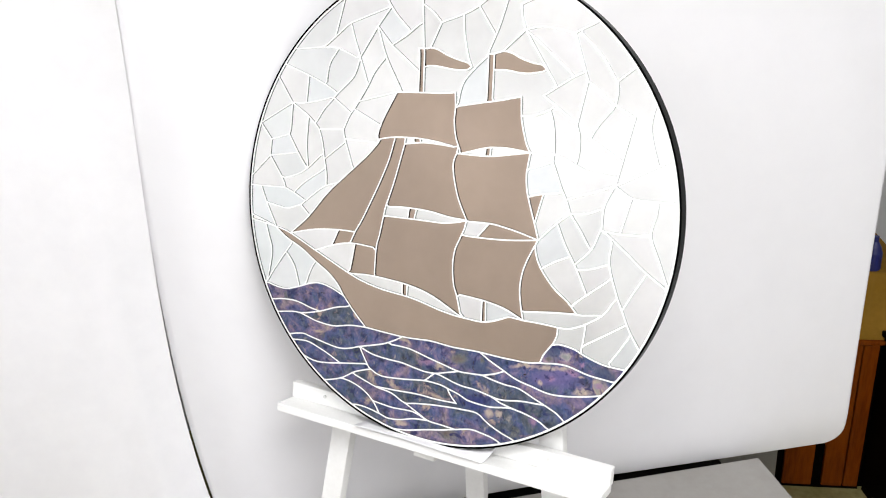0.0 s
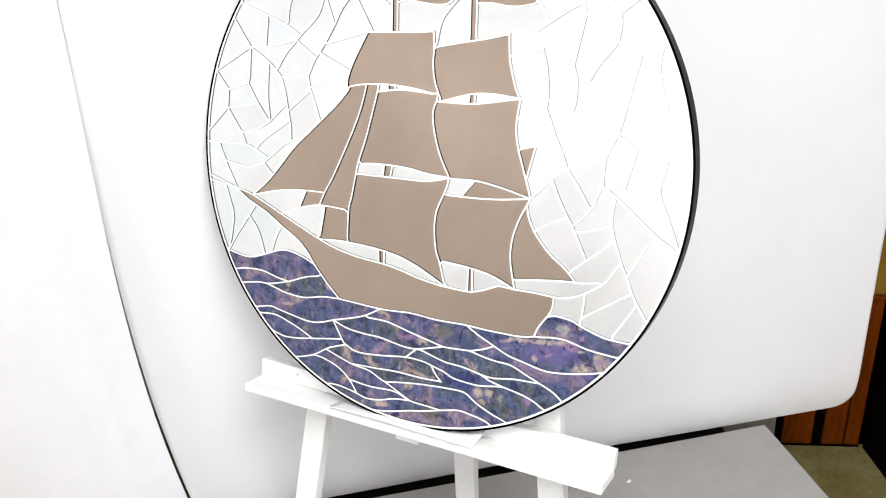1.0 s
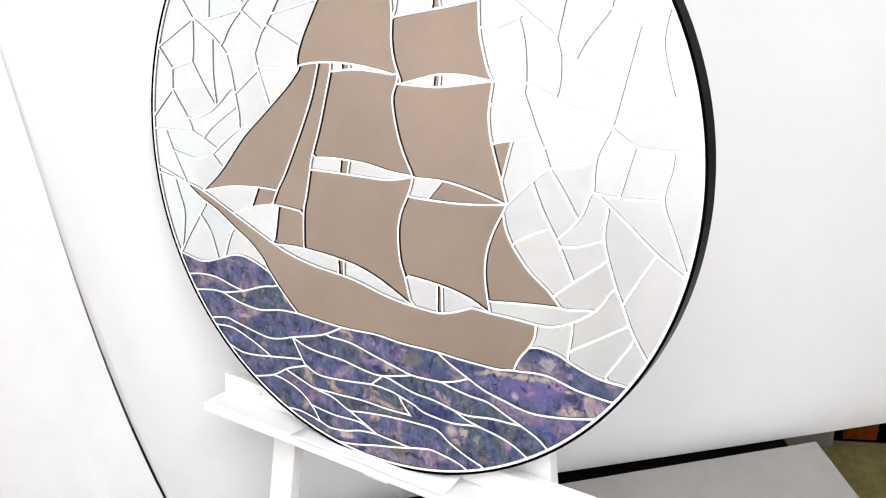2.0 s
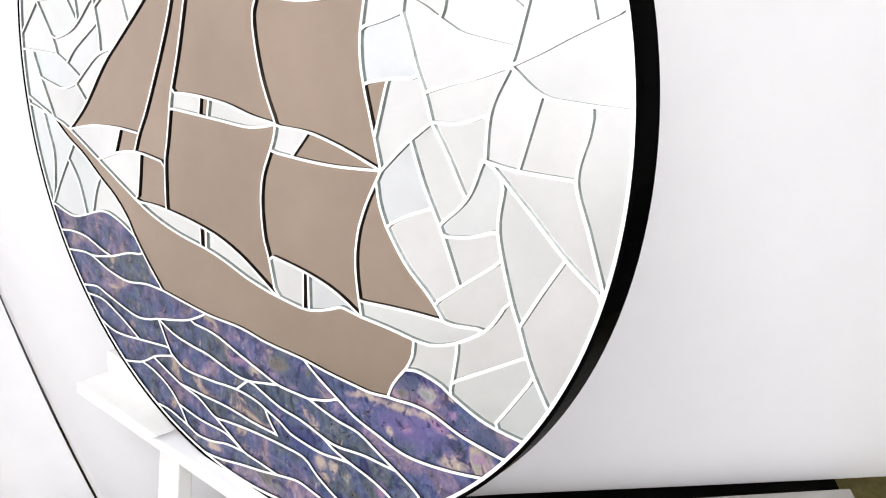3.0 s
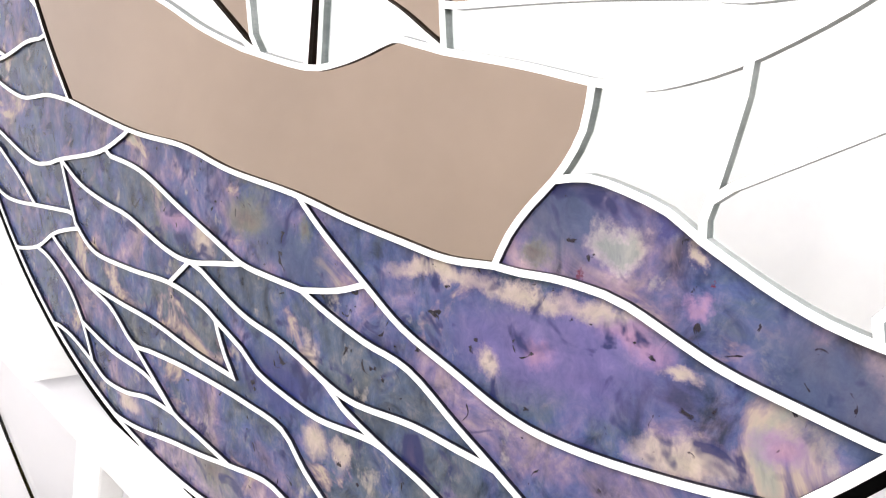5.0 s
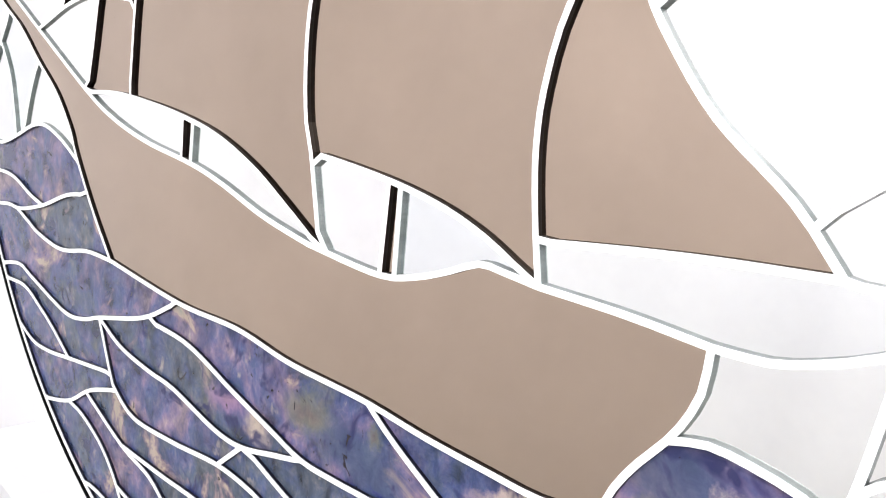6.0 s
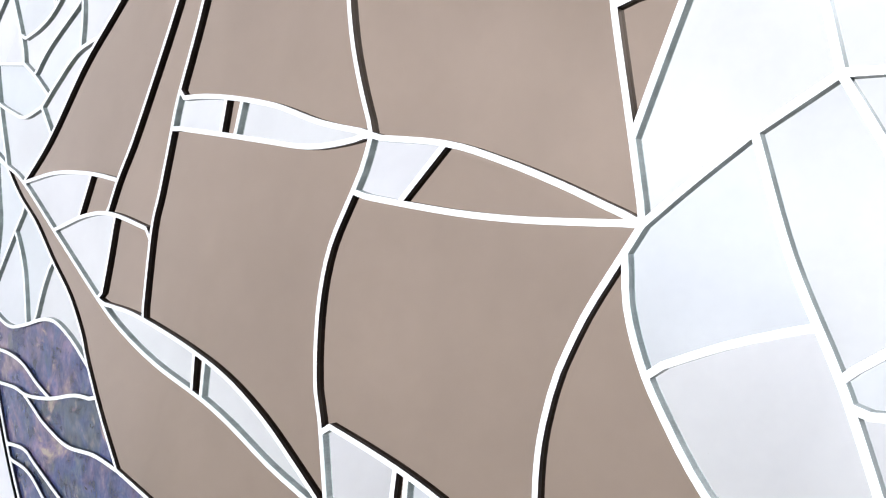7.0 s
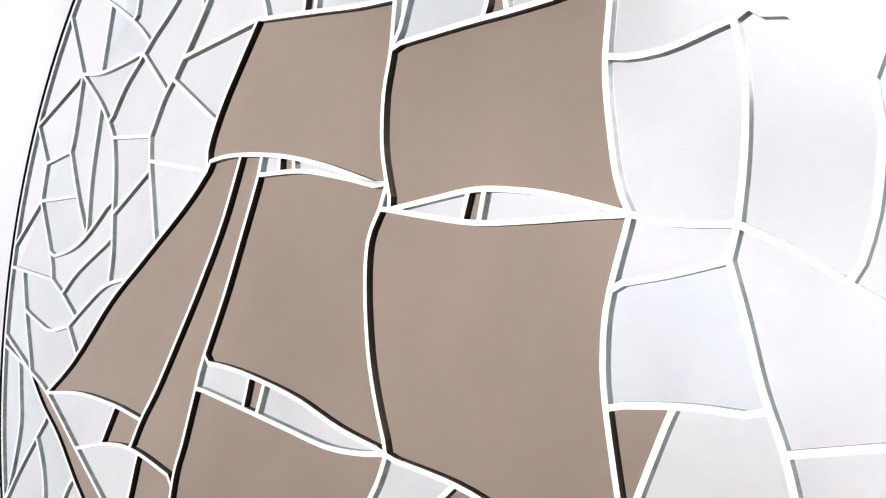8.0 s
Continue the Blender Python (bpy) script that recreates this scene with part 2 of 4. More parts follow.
    col = spot(0.117, -0.311, 0.0069, 0.0074, 0, CREAM, col)
    col = spot(-0.064, -0.356, 0.0131, 0.0081, 0, CREAM, col)
    col = spot(0.251, -0.251, 0.0190, 0.0070, 15, CREAM, col)
    col = spot(0.276, -0.239, 0.0111, 0.0075, 0, ROSE, col)
    col = spot(0.175, -0.309, 0.0091, 0.0121, 0, ROSE, col)
    col = spot(0.026, -0.359, 0.0258, 0.0148, 0, OLIVE, col)
    col = spot(0.075, -0.296, 0.0310, 0.0167, 0, INK, col)
    # ink-blue spots and dark seeds
    ink = ramp(nt, noise_tex(nt, vec, 60, 3, 0.55, 0.8), [(0.32, (0.9, 0.9, 0.9)), (0.42, (0, 0, 0))])
    col = mix(nt, ink, col, (0.014, 0.016, 0.075))
    seeds = ramp(nt, noise_tex(nt, vec, 110, 3, 0.6, 1.4), [(0.30, (1, 1, 1)), (0.335, (0, 0, 0))])
    col = mix(nt, seeds, col, (0.012, 0.008, 0.016))
    nt.links.new(col, b.inputs["Base Color"])
    nt.links.new(ramp(nt, noise_tex(nt, vec, 30, 4), [(0.3, (0.07,) * 3), (0.7, (0.25,) * 3)]), b.inputs["Roughness"])
    bump(nt, b, noise_tex(nt, tall, 60, 5), 0.10, 0.0015)
    return m


SEAGLASS = sea_glass()


# ---- mesh helpers ----
def mesh_from(bm, name, mats):
    me = bpy.data.meshes.new(name)
    bm.normal_update()
    bm.to_mesh(me)
    bm.free()
    for m in mats if isinstance(mats, (list, tuple)) else [mats]:
        me.materials.append(m)
    return me


def part(name, bm, mats, parent=None, label="", smooth_faces=False):
    me = mesh_from(bm, name, mats)
    if smooth_faces:
        me.shade_smooth()
    ob = new(name, me)
    if parent:
        ob.parent = parent
    if label:
        tagged(ob, label)
    return ob


def thing(name, m, label, category, group="", kind=""):
    ob = new(name)
    ob.matrix_world = m
    ob.empty_display_size = 0.05
    return tagged(ob, label, category, group, kind)


def box(bm, x0, x1, y0, y1, z0, z1, bevel=0.0, m=None):
    """A box with its edges eased."""
    vs = [bm.verts.new((x, y, z)) for x in (x0, x1) for y in (y0, y1) for z in (z0, z1)]
    fs = [bm.faces.new([vs[i] for i in f]) for f in ((0, 1, 3, 2), (4, 6, 7, 5), (0, 4, 5, 1), (2, 3, 7, 6), (0, 2, 6, 4), (1, 5, 7, 3))]
    out = vs
    if bevel:
        r = bmesh.ops.bevel(bm, geom=list({e for f in fs for e in f.edges}), offset=bevel, segments=2, affect="EDGES", profile=0.6)
        out = list({v for v in vs if v.is_valid} | set(r["verts"]))
    if m is not None:
        bmesh.ops.transform(bm, matrix=m, verts=out)
    return bm


def slab(name, dims, mat, parent=None, label="", bevel=0.002, m=None):
    bm = bmesh.new()
    box(bm, *dims, bevel=bevel, m=m)
    return part(name, bm, mat, parent, label)


# ---- the cartoon: cut lines on the face of the panel, in millimetres ----
CUTS = []


def cut(*v):
    """One cut line through the given places (across, up)."""
    CUTS.append([Vector((v[i], v[i + 1])) for i in range(0, len(v), 2)])


def smooth(pts, step=6.0):
    """A soft curve through the points, in short straight pieces."""
    if len(pts) == 2:
        return list(pts)
    ext = [pts[0] * 2 - pts[1]] + list(pts) + [pts[-1] * 2 - pts[-2]]
    out = [pts[0]]
    for i in range(1, len(ext) - 2):
        p0, p1, p2, p3 = ext[i - 1:i + 3]
        n = max(1, round((p2 - p1).length / step))
        for k in range(1, n + 1):
            t = k / n
            out.append(0.5 * (2 * p1 + (p2 - p0) * t + (2 * p0 - 5 * p1 + 4 * p2 - p3) * t * t
                              + (3 * p1 - p0 - 3 * p2 + p3) * t ** 3))
    return out


def foot(p, a, b):
    """Nearest place to p on the piece a-b, and how far along it lies."""
    d = b - a
    t = 0.0 if d.length_squared < 1e-9 else max(0.0, min(1.0, (p - a).dot(d) / d.length_squared))
    return a + d * t, t


def cross2(a, b):
    return a.x * b.y - a.y * b.x


def tie_ends(lines, reach=5.0, grow=22.0):
    """Bring each end of a line onto its neighbour: near ends merge, others butt against the nearest line."""
    ends = [(i, e) for i in range(len(lines)) for e in (0, -1) if lines[i][0] != lines[i][-1]]
    done = set()
    for n, (i, e) in enumerate(ends):
        if (i, e) in done:
            continue
        near = [q for q in ends[n:] if q not in done and (lines[q[0]][q[1]] - lines[i][e]).length < reach]
        mid = sum((lines[a][b] for a, b in near), Vector((0, 0))) / len(near)
        for a, b in near:
            lines[a][b] = mid.copy()
            done.add((a, b))
    for i, e in ends:
        p = lines[i][e].copy()
        way = (p - lines[i][1 if e == 0 else -2]).normalized()
        best, tied = None, False
        for j, other in enumerate(lines):
            if j == i:
                continue
            if min((other[0] - p).length, (other[-1] - p).length) < 1e-4:
                tied = True
                continue
            for k in range(len(other) - 1):
                q, t = foot(p, other[k], other[k + 1])
                d = (q - p).length
                tied |= d < 1e-4
                if 1e-4 <= d < reach and (best is None or d < best[0]):
                    best = (d, j, k, q, t)
        if best is None and not tied:
            for j, other in enumerate(lines):
                if j == i:
                    continue
                for k in range(len(other) - 1):
                    a, b = other[k], other[k + 1]
                    den = cross2(way, b - a)
                    if abs(den) < 1e-6:
                        continue
                    s, t = cross2(a - p, b - a) / den, cross2(a - p, way) / den
                    if 0 <= t <= 1 and 0 <= s < grow and (best is None or s < best[0]):
                        best = (s, j, k, a + (b - a) * t, t)
        if best is None or best[0] < 1e-4:
            continue
        d, j, k, q, t = best
        other = lines[j]
        for c in (k, k + 1):
            if (other[c] - q).length < 2.0:
                q = other[c].copy()
                break
        else:
            other.insert(k + 1, q.copy())
        for a, b in ends:
            if (lines[a][b] - p).length < 1e-4:
                lines[a][b] = q.copy()


def tiles(lines):
    """The closed faces between the lines, each a list of places in turn."""
    segs = [(l[k], l[k + 1]) for l in lines for k in range(len(l) - 1) if (l[k] - l[k + 1]).length > 0.05]
    A = np.array([[*a, *b] for a, b in segs])
    lo, hi = np.minimum(A[:, :2], A[:, 2:]), np.maximum(A[:, :2], A[:, 2:])
    cuts_at = [[] for _ in segs]
    for i, (a, b) in enumerate(segs):
        hits = np.nonzero((lo[i + 1:] <= hi[i] + 0.01).all(1) & (hi[i + 1:] >= lo[i] - 0.01).all(1))[0] + i + 1
        for j in hits:
            c, d = segs[j]
            den = cross2(b - a, d - c)
            if abs(den) < 1e-9:
                continue
            s, t = cross2(c - a, d - c) / den, cross2(c - a, b - a) / den
            if -1e-4 <= s <= 1.0001 and -1e-4 <= t <= 1.0001:
                p = a + (b - a) * s
                cuts_at[i].append((s, p))
                cuts_at[j].append((t, p))
    nodes, places, links = {}, [], {}

    def node(p):
        key = (round(p.x * 4), round(p.y * 4))
        for dx in (0, -1, 1):
            for dy in (0, -1, 1):
                n = nodes.get((key[0] + dx, key[1] + dy))
                if n is not None and (places[n] - p).length < 0.25:
                    return n
        nodes[key] = len(places)
        places.append(p.copy())
        links[nodes[key]] = set()
        return nodes[key]

    for (a, b), hits in zip(segs, cuts_at):
        chain = [node(a)] + [node(p) for _, p in sorted(hits, key=lambda h: h[0])] + [node(b)]
        for m, n in zip(chain, chain[1:]):
            if m != n:
                links[m].add(n)
                links[n].add(m)
    loose = [n for n in links if len(links[n]) == 1]
    while loose:
        n = loose.pop()
        for m in list(links[n]):
            links[m].discard(n)
            links[n].discard(m)
            if len(links[m]) == 1:
                loose.append(m)
    order = {n: sorted(links[n], key=lambda m: math.atan2(places[m].y - places[n].y, places[m].x - places[n].x)) for n in links}
    used, faces = set(), []
    for n in links:
        for m in order[n]:
            if (n, m) in used:
                continue
            ring, a, b = [], n, m
            while (a, b) not in used:
                used.add((a, b))
                ring.append(a)
                turn = order[b]
                a, b = b, turn[(turn.index(a) - 1) % len(turn)]
            pts = [places[k] for k in ring]
            area = sum(cross2(pts[k - 1], pts[k]) for k in range(len(pts))) / 2
            if area > 12:
                faces.append(pts)
    return faces


def shrink(ring, gap):
    """The ring drawn in by the gap, place for place; where it closes up, places fall together."""
    n = len(ring)
    pts = np.array([[p.x, p.y] for p in ring])
    d = np.roll(pts, -1, 0) - pts
    d /= np.maximum(np.linalg.norm(d, axis=1), 1e-9)[:, None]
    nrm = np.stack([-d[:, 1], d[:, 0]], 1)
    prev = np.roll(nrm, 1, 0)
    mid = nrm + prev
    den = np.maximum(1 + (nrm * prev).sum(1), 0.05)
    out = pts + gap * mid / den[:, None]
    a, b = pts, np.roll(pts, -1, 0)

    def clear(q):
        ab = b - a
        t = np.clip(((q - a) * ab).sum(1) / np.maximum((ab * ab).sum(1), 1e-9), 0, 1)
        near = np.linalg.norm(a + ab * t[:, None] - q, axis=1).min()
        ins = ((a[:, 1] > q[1]) != (b[:, 1] > q[1])) & (q[0] < (b[:, 0] - a[:, 0]) * (q[1] - a[:, 1]) / np.where(b[:, 1] == a[:, 1], 1e-9, b[:, 1] - a[:, 1]) + a[:, 0])
        return near > gap * 0.97 and ins.sum() % 2 == 1

    good = [clear(out[i]) for i in range(n)]
    if sum(good) < 3:
        return None
    i = 0
    while i < n:
        if good[i] or not good[i - 1]:
            i += 1
            continue
        k = i
        while not good[k % n]:
            k += 1
        a0, b0 = (i - 1) % n, k % n
        # the sides before and after the closed stretch, moved in, meet at its tip
        p, u, q, v = out[a0], d[a0], out[b0], d[b0 - 1]
        den2 = u[0] * v[1] - u[1] * v[0]
        tip = (p + q) / 2
        if abs(den2) > 1e-4:
            s = ((q[0] - p[0]) * v[1] - (q[1] - p[1]) * v[0]) / den2
            w = p + u * s
            if 0 < s < 25 and clear(w):
                tip = w
        if not clear(tip):
            tip = p
        for m in range(i, k):
            out[m % n] = tip
        i = k
    return [Vector(p) for p in out]


# ---- the room ----
def room():
    w = 0.1
    x0, x1, y0, y1, h = -1.75, 1.9, -2.1, 2.3, 2.7
    for name, d, mat, lab in (
            ("floor", (x0 - w, x1 + w, y0 - w, y1 + w, -w, 0), FLOOR, "worn stained concrete floor"),
            ("ceiling", (x0 - w, x1 + w, y0 - w, y1 + w, h, h + w), WALLS, "plain white ceiling"),
            ("wall_north", (x0 - w, x1 + w, y1, y1 + w, 0.0, h), WALLS, "plain white painted wall behind the backdrop"),
            ("wall_south", (x0 - w, x1 + w, y0 - w, y0, 0.0, h), WALLS, "plain white painted wall"),
            ("wall_west", (x0 - w, x0, y0, y1, 0.0, h), WALLS, "plain white painted wall"),
            ("wall_east", (x1, x1 + w, y0, y1, 0.0, h), WALLS, "plain white painted wall")):
        tagged(slab(name, d, mat, bevel=0), lab, name.split("_")[0], kind="structure")


room()

# ---- backdrop paper, side cloth and table ----
PAPER_PLAN = smooth([Vector((-0.614, -0.046)), Vector((-0.47, -0.03)), Vector((-0.306, 0.078)), Vector((0.017, 0.315)), Vector((0.32, 0.537)), Vector((0.622, 0.760))], 0.02)
PAPER_L = PAPER_PLAN[0]
PAPER_Z, PAPER_TOP = 0.728, 2.62
TABLE_Z = 0.744


def along(path, s):
    """The place and the way at the length s of a path."""
    for a, b in zip(path, path[1:]):
        d = (b - a).length
        if s <= d or b is path[-1]:
            return a + (b - a) * (s / d), (b - a).normalized()
        s -= d


def seam(z):
    """Where the edge of the cloth hangs before the edge of the paper, at a height."""
    k = (z - 1.3) / 0.6
    c = max(-1.2, min(1.4, k))
    x = ((-0.0184 * c + 0.0736) * c + 0.038) * c - 0.6103
    y = ((-0.0142 * c - 0.0239) * c - 0.0009) * c - 0.0459
    return Vector((x + (k - c) * 0.10, y - (k - c) * 0.11))


def slit(z):
    """How far the paper stands off from the cloth: an open slit that widens downwards."""
    return 0.0006 + 0.0056 * min(1.0, max(0.0, (1.45 - z) / 0.6))


def backdrop():
    """A hanging sheet with a rounded lower corner and a soft curl at its foot."""
    bm = bmesh.new()
    wide, nu, nv, r = sum((b - a).length for a, b in zip(PAPER_PLAN, PAPER_PLAN[1:])), 90, 60, 0.045
    grid = []
    for j in range(nv + 1):
        v = (j / nv) ** 1.8
        row = []
        for i in range(nu + 1):
            u = 1 - (1 - i / nu) ** 1.3
            x, z = u * wide, PAPER_Z + v * (PAPER_TOP - PAPER_Z)
            if x > wide - r and z < PAPER_Z + r:
                dx, dz = x - (wide - r), PAPER_Z + r - z
                d = math.hypot(dx, dz)
                if d > 1e-6:
                    k = max(dx, dz) / d
                    x, z = wide - r + dx * k, PAPER_Z + r - dz * k
            drop = 0.34 * max(0.0, 1 - u / 0.22) ** 1.3 + 0.022 * max(0.0, 1 - u / 0.5)
            z -= drop * (1 - v)
            low = max(0.0, 1 - (z - PAPER_Z + drop) / 0.10)
            p, w = along(PAPER_PLAN, min(x, wide - 1e-5))
            p = p + (seam(z) + Vector((0.8, 0.6)) * slit(z) - PAPER_L) * max(0.0, 1 - x / 0.12) ** 2
            # a crease near the top, where the sheet is pinched back from the cloth
            tip = min(1.0, max(0.0, (z - 1.965) / 0.02)) * max(0.0, 1 - x / (0.035 + 0.02 * max(0.0, 2.2 - z)))
            p = p + Vector((-w.y, w.x)) * 0.030 * tip
            p = p + Vector((-w.y, w.x)) * (0.014 * low ** 2 + 0.003 * min(1.0, 4 * u) * math.sin(z * 4 + x * 2))
            row.append(bm.verts.new((p.x, p.y, z)))
        grid.append(row)
    for j in range(nv):
        for i in range(nu):
            bm.faces.new((grid[j][i], grid[j][i + 1], grid[j + 1][i + 1], grid[j + 1][i]))
    ob = part("backdrop_paper", bm, PAPER, smooth_faces=True)
    s = ob.modifiers.new("thickness", "SOLIDIFY")
    s.thickness, s.offset = 0.0012, 1
    tagged(ob, "wide white paper backdrop hanging behind the table", "backdrop", kind="structure")


def side_cloth():
    """White cloth hung from the ceiling in slack folds, from the paper round to the open side."""
    bm = bmesh.new()
    plan = smooth([Vector(p) for p in ((PAPER_L.x - 0.0003, PAPER_L.y - 0.0008), (-0.80, -0.30), (-1.05, -0.85), (-1.02, -1.45), (-0.55, -1.92), (0.25, -2.03), (1.0, -1.93), (1.55, -1.5), (1.78, -0.8), (1.82, 0.0))], 0.03)
    total = sum((b - a).length for a, b in zip(plan, plan[1:]))
    nu, nv, grid = 260, 44, []
    mid = Vector((0.4, -0.7))
    for j in range(nv + 1):
        z = 0.02 + (2.695 - 0.02) * j / nv
        slack = 1.0 - 0.55 * j / nv
        row = []
        for i in range(nu + 1):
            s = min(total * (i / nu) ** 1.7, total - 1e-5)
            p, w = along(plan, s)
            grow = min(1.0, s / 0.25)
            near = max(0.0, 1 - s / 1.1)
            fold = (0.010 + 0.022 * near) * math.sin(s * 13 + 0.8 * math.sin(z * 2.1)) + (0.003 + 0.005 * near) * math.sin(s * 31 + 1.5 * z) + 0.024 * math.sin(s * 5.3 + 0.5) + 0.010 * math.sin(z * 5.5 + s * 2.3)
            fold += 0.07 * max(0.0, (2.1 - z) / 1.9) * math.exp(-((s - 0.075) / 0.03) ** 2)
            p = p + Vector((-w.y, w.x)) * fold * slack * grow
            p = p + (seam(z) - plan[0]) * max(0.0, 1 - s / 0.45) ** 2
            p = p + (mid - p) * (0.18 * max(0.0, (z - 2.0) / 0.66) ** 2) * grow
            row.append(bm.verts.new((p.x, p.y, z)))
        grid.append(row)
    for j in range(nv):
        for i in range(nu):
            bm.faces.new((grid[j][i], grid[j][i + 1], grid[j + 1][i + 1], grid[j + 1][i]))
    ob = part("side_cloth", bm, CLOTH, smooth_faces=True)
    s = ob.modifiers.new("thickness", "SOLIDIFY")
    s.thickness, s.offset = 0.0015, 0
    tagged(ob, "white cloth hanging in slack folds beside the paper backdrop", "curtain")


backdrop()
side_cloth()


def table():
    """A plain grey table that stands square to the backdrop."""
    ang = 37.5
    m = pose(0.456, 0.608, 0, 0, 0, ang)
    t = thing("table", m, "plain grey laminate table under the easel", "table")
    slab("tabletop", (-1.35, 0, -0.85, 0, TABLE_Z - 0.028, TABLE_Z), TABLE, t, bevel=0.003)
    for x in (-1.30, -0.06):
        for y in (-0.80, -0.06):
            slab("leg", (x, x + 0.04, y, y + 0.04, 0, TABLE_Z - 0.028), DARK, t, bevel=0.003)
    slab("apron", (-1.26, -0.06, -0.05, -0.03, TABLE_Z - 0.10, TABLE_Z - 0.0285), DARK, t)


table()


def storage_bin():
    """A black bin on the floor in the dark behind the table."""
    t = thing("storage_bin", pose(0.456, 0.608, 0, 0, 0, 36.5), "black plastic storage bin on the floor behind the table", "bin")
    slab("bin_body", (-1.15, 0.21, 0.13, 0.74, 0.0, 0.24), BLACK, t, bevel=0.012)
    slab("lid", (-1.165, 0.22, 0.115, 0.755, 0.2405, 0.275), BLACK, t, bevel=0.008)


storage_bin()

# ---- easel ----
LEAN = pose(0.0019, -0.0037, 1.5014, 0, 0, -1.294) @ pose(0, 0, 0, -14.869)
PANEL = LEAN @ pose(0, 0, 0, 0, -3.591)
PANEL_T = 0.0255


def easel():
    """A white wooden table easel: ledge with a back lip, two splayed legs and a prop."""
    foot_z = TABLE_Z
    t = thing("easel", pose(0, 0.12, foot_z), "white painted wooden table easel with a ledge", "easel")
    inv = t.matrix_world.inverted()
    to = inv @ LEAN
    slab("ledge", (-0.290, 0.313, -0.013, 0.046, -0.3965, -0.3815), EASEL, t, bevel=0.0025, m=to)
    slab("lip", (-0.289, 0.315, 0.0275, 0.0455, -0.3813, -0.352), EASEL, t, bevel=0.0025, m=to)

    def leg(name, top, low, wide, deep):
        d = low - top
        z = -d.normalized()
        x = Vector((1, 0, 0))
        y = z.cross(x).normalized()
        x = y.cross(z)
        rot = Matrix((x, y, z)).transposed().to_4x4()
        bm = bmesh.new()
        box(bm, -wide / 2, wide / 2, -deep / 2, deep / 2, -d.length, 0, bevel=0.0025)
        o = part(name, bm, EASEL, t)
        o.matrix_local = inv @ Matrix.Translation(top) @ rot
    for s in (-1, 1):
        top, low = LEAN @ Vector((s * 0.110 + 0.008, 0.060, 0.30)), LEAN @ Vector((s * 0.254 + 0.018, 0.060, -0.80))
        k = (top.z - foot_z - 0.002) / (top.z - low.z)
        leg("leg", top, top + (low - top) * k, 0.040, 0.022)
    leg("prop", Vector((-0.010, 0.160, 1.72)), Vector((-0.010, 0.105, foot_z + 0.001)), 0.040, 0.020)
    slab("crossbar", (-0.12, 0.13, 0.0715, 0.090, 0.215, 0.255), EASEL, t, bevel=0.002, m=to)
    for x in (0.215, -0.215):
        bm = bmesh.new()
        bmesh.ops.create_cone(bm, cap_ends=True, segments=16, radius1=0.0035, radius2=0.003, depth=0.0015, matrix=to @ Matrix.Translation((x, 0.027, -0.364)) @ pose(0, 0, 0, 90))
        part("screw", bm, STEEL, t, "painted over screw head")
    slab("ledge_block", (-0.012, 0.028, 0.004, 0.046, -0.412, -0.396), EASEL, t, bevel=0.002, m=to)


easel()


def paper_scrap():
    """A scrap of white paper folded over the ledge under the panel."""
    bm = bmesh.new()
    grid = []
    for i in range(15):
        u = i / 14
        row = []
        for j in range(9):
            v = j / 8
            x = -0.115 + 0.243 * u
            y = 0.026 - 0.046 * v
            curl = 0.010 * max(0, v - 0.55) ** 1.5 * (0.4 + u)
            z = -0.3795 + 0.0004 + curl * 0.6 + 0.0012 * math.sin(u * 5) * v
            row.append(bm.verts.new(LEAN @ Vector((x - 0.004 * v, y, z + 0.015 * u ** 2 * (1 - v) ** 1.5))))
        grid.append(row)
    for i in range(14):
        for j in range(8):
            bm.faces.new((grid[i][j], grid[i][j + 1], grid[i + 1][j + 1], grid[i + 1][j]))
    ob = part("paper_scrap", bm, PAPER, smooth_faces=True)
    s = ob.modifiers.new("thickness", "SOLIDIFY")
    s.thickness, s.offset = 0.0004, 0
    tagged(ob, "scrap of white paper lying on the easel ledge", "paper")


paper_scrap()


# ---- cabinet and things beyond the backdrop ----
CAB = pose(0.464, 1.501, 0, 0, 0, 19.4)


def cabinet():
    """A low red-brown cupboard on the floor beyond the table."""
    t = thing("wooden_cabinet", CAB, "low red-brown wooden cabinet in deep shadow", "cabinet")
    # near-black body, which shows as black gaps between the red-brown doors
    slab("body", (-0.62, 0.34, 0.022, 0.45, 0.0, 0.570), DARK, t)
    for x0, x1 in ((-0.60, -0.335), (0.0, 0.096), (0.129, 0.196), (0.200, 0.246)):
        slab("door", (x0, x1, 0.004, 0.0215, 0.012, 0.566), WOOD, t, bevel=0.003)
    slab("plinth", (-0.62, 0.25, 0.008, 0.0215, 0.0, 0.010), DARK, t, bevel=0.001)
    slab("top", (-0.63, 0.35, 0.0, 0.45, 0.5705, 0.584), WOOD, t, bevel=0.003)


def cardboard_box():
    """A taped carton that stands on the cabinet."""
    t = thing("cardboard_box", CAB @ pose(-0.10, 0.01, 0.5842), "closed tan cardboard box on the wooden cabinet", "box")
    slab("carton", (0.0, 0.40, 0.0, 0.34, 0.0, 0.235), CARD, t, bevel=0.004)
    slab("flap", (0.0, 0.199, -0.003, 0.34, 0.2355, 0.2385), CARD, t, bevel=0.001)
    slab("flap", (0.201, 0.40, -0.003, 0.34, 0.2355, 0.2385), CARD, t, bevel=0.001)
    slab("tape", (0.19, 0.212, -0.0006, 0.0, 0.12, 0.234), TABLE, t, "strip of packing tape", bevel=0)


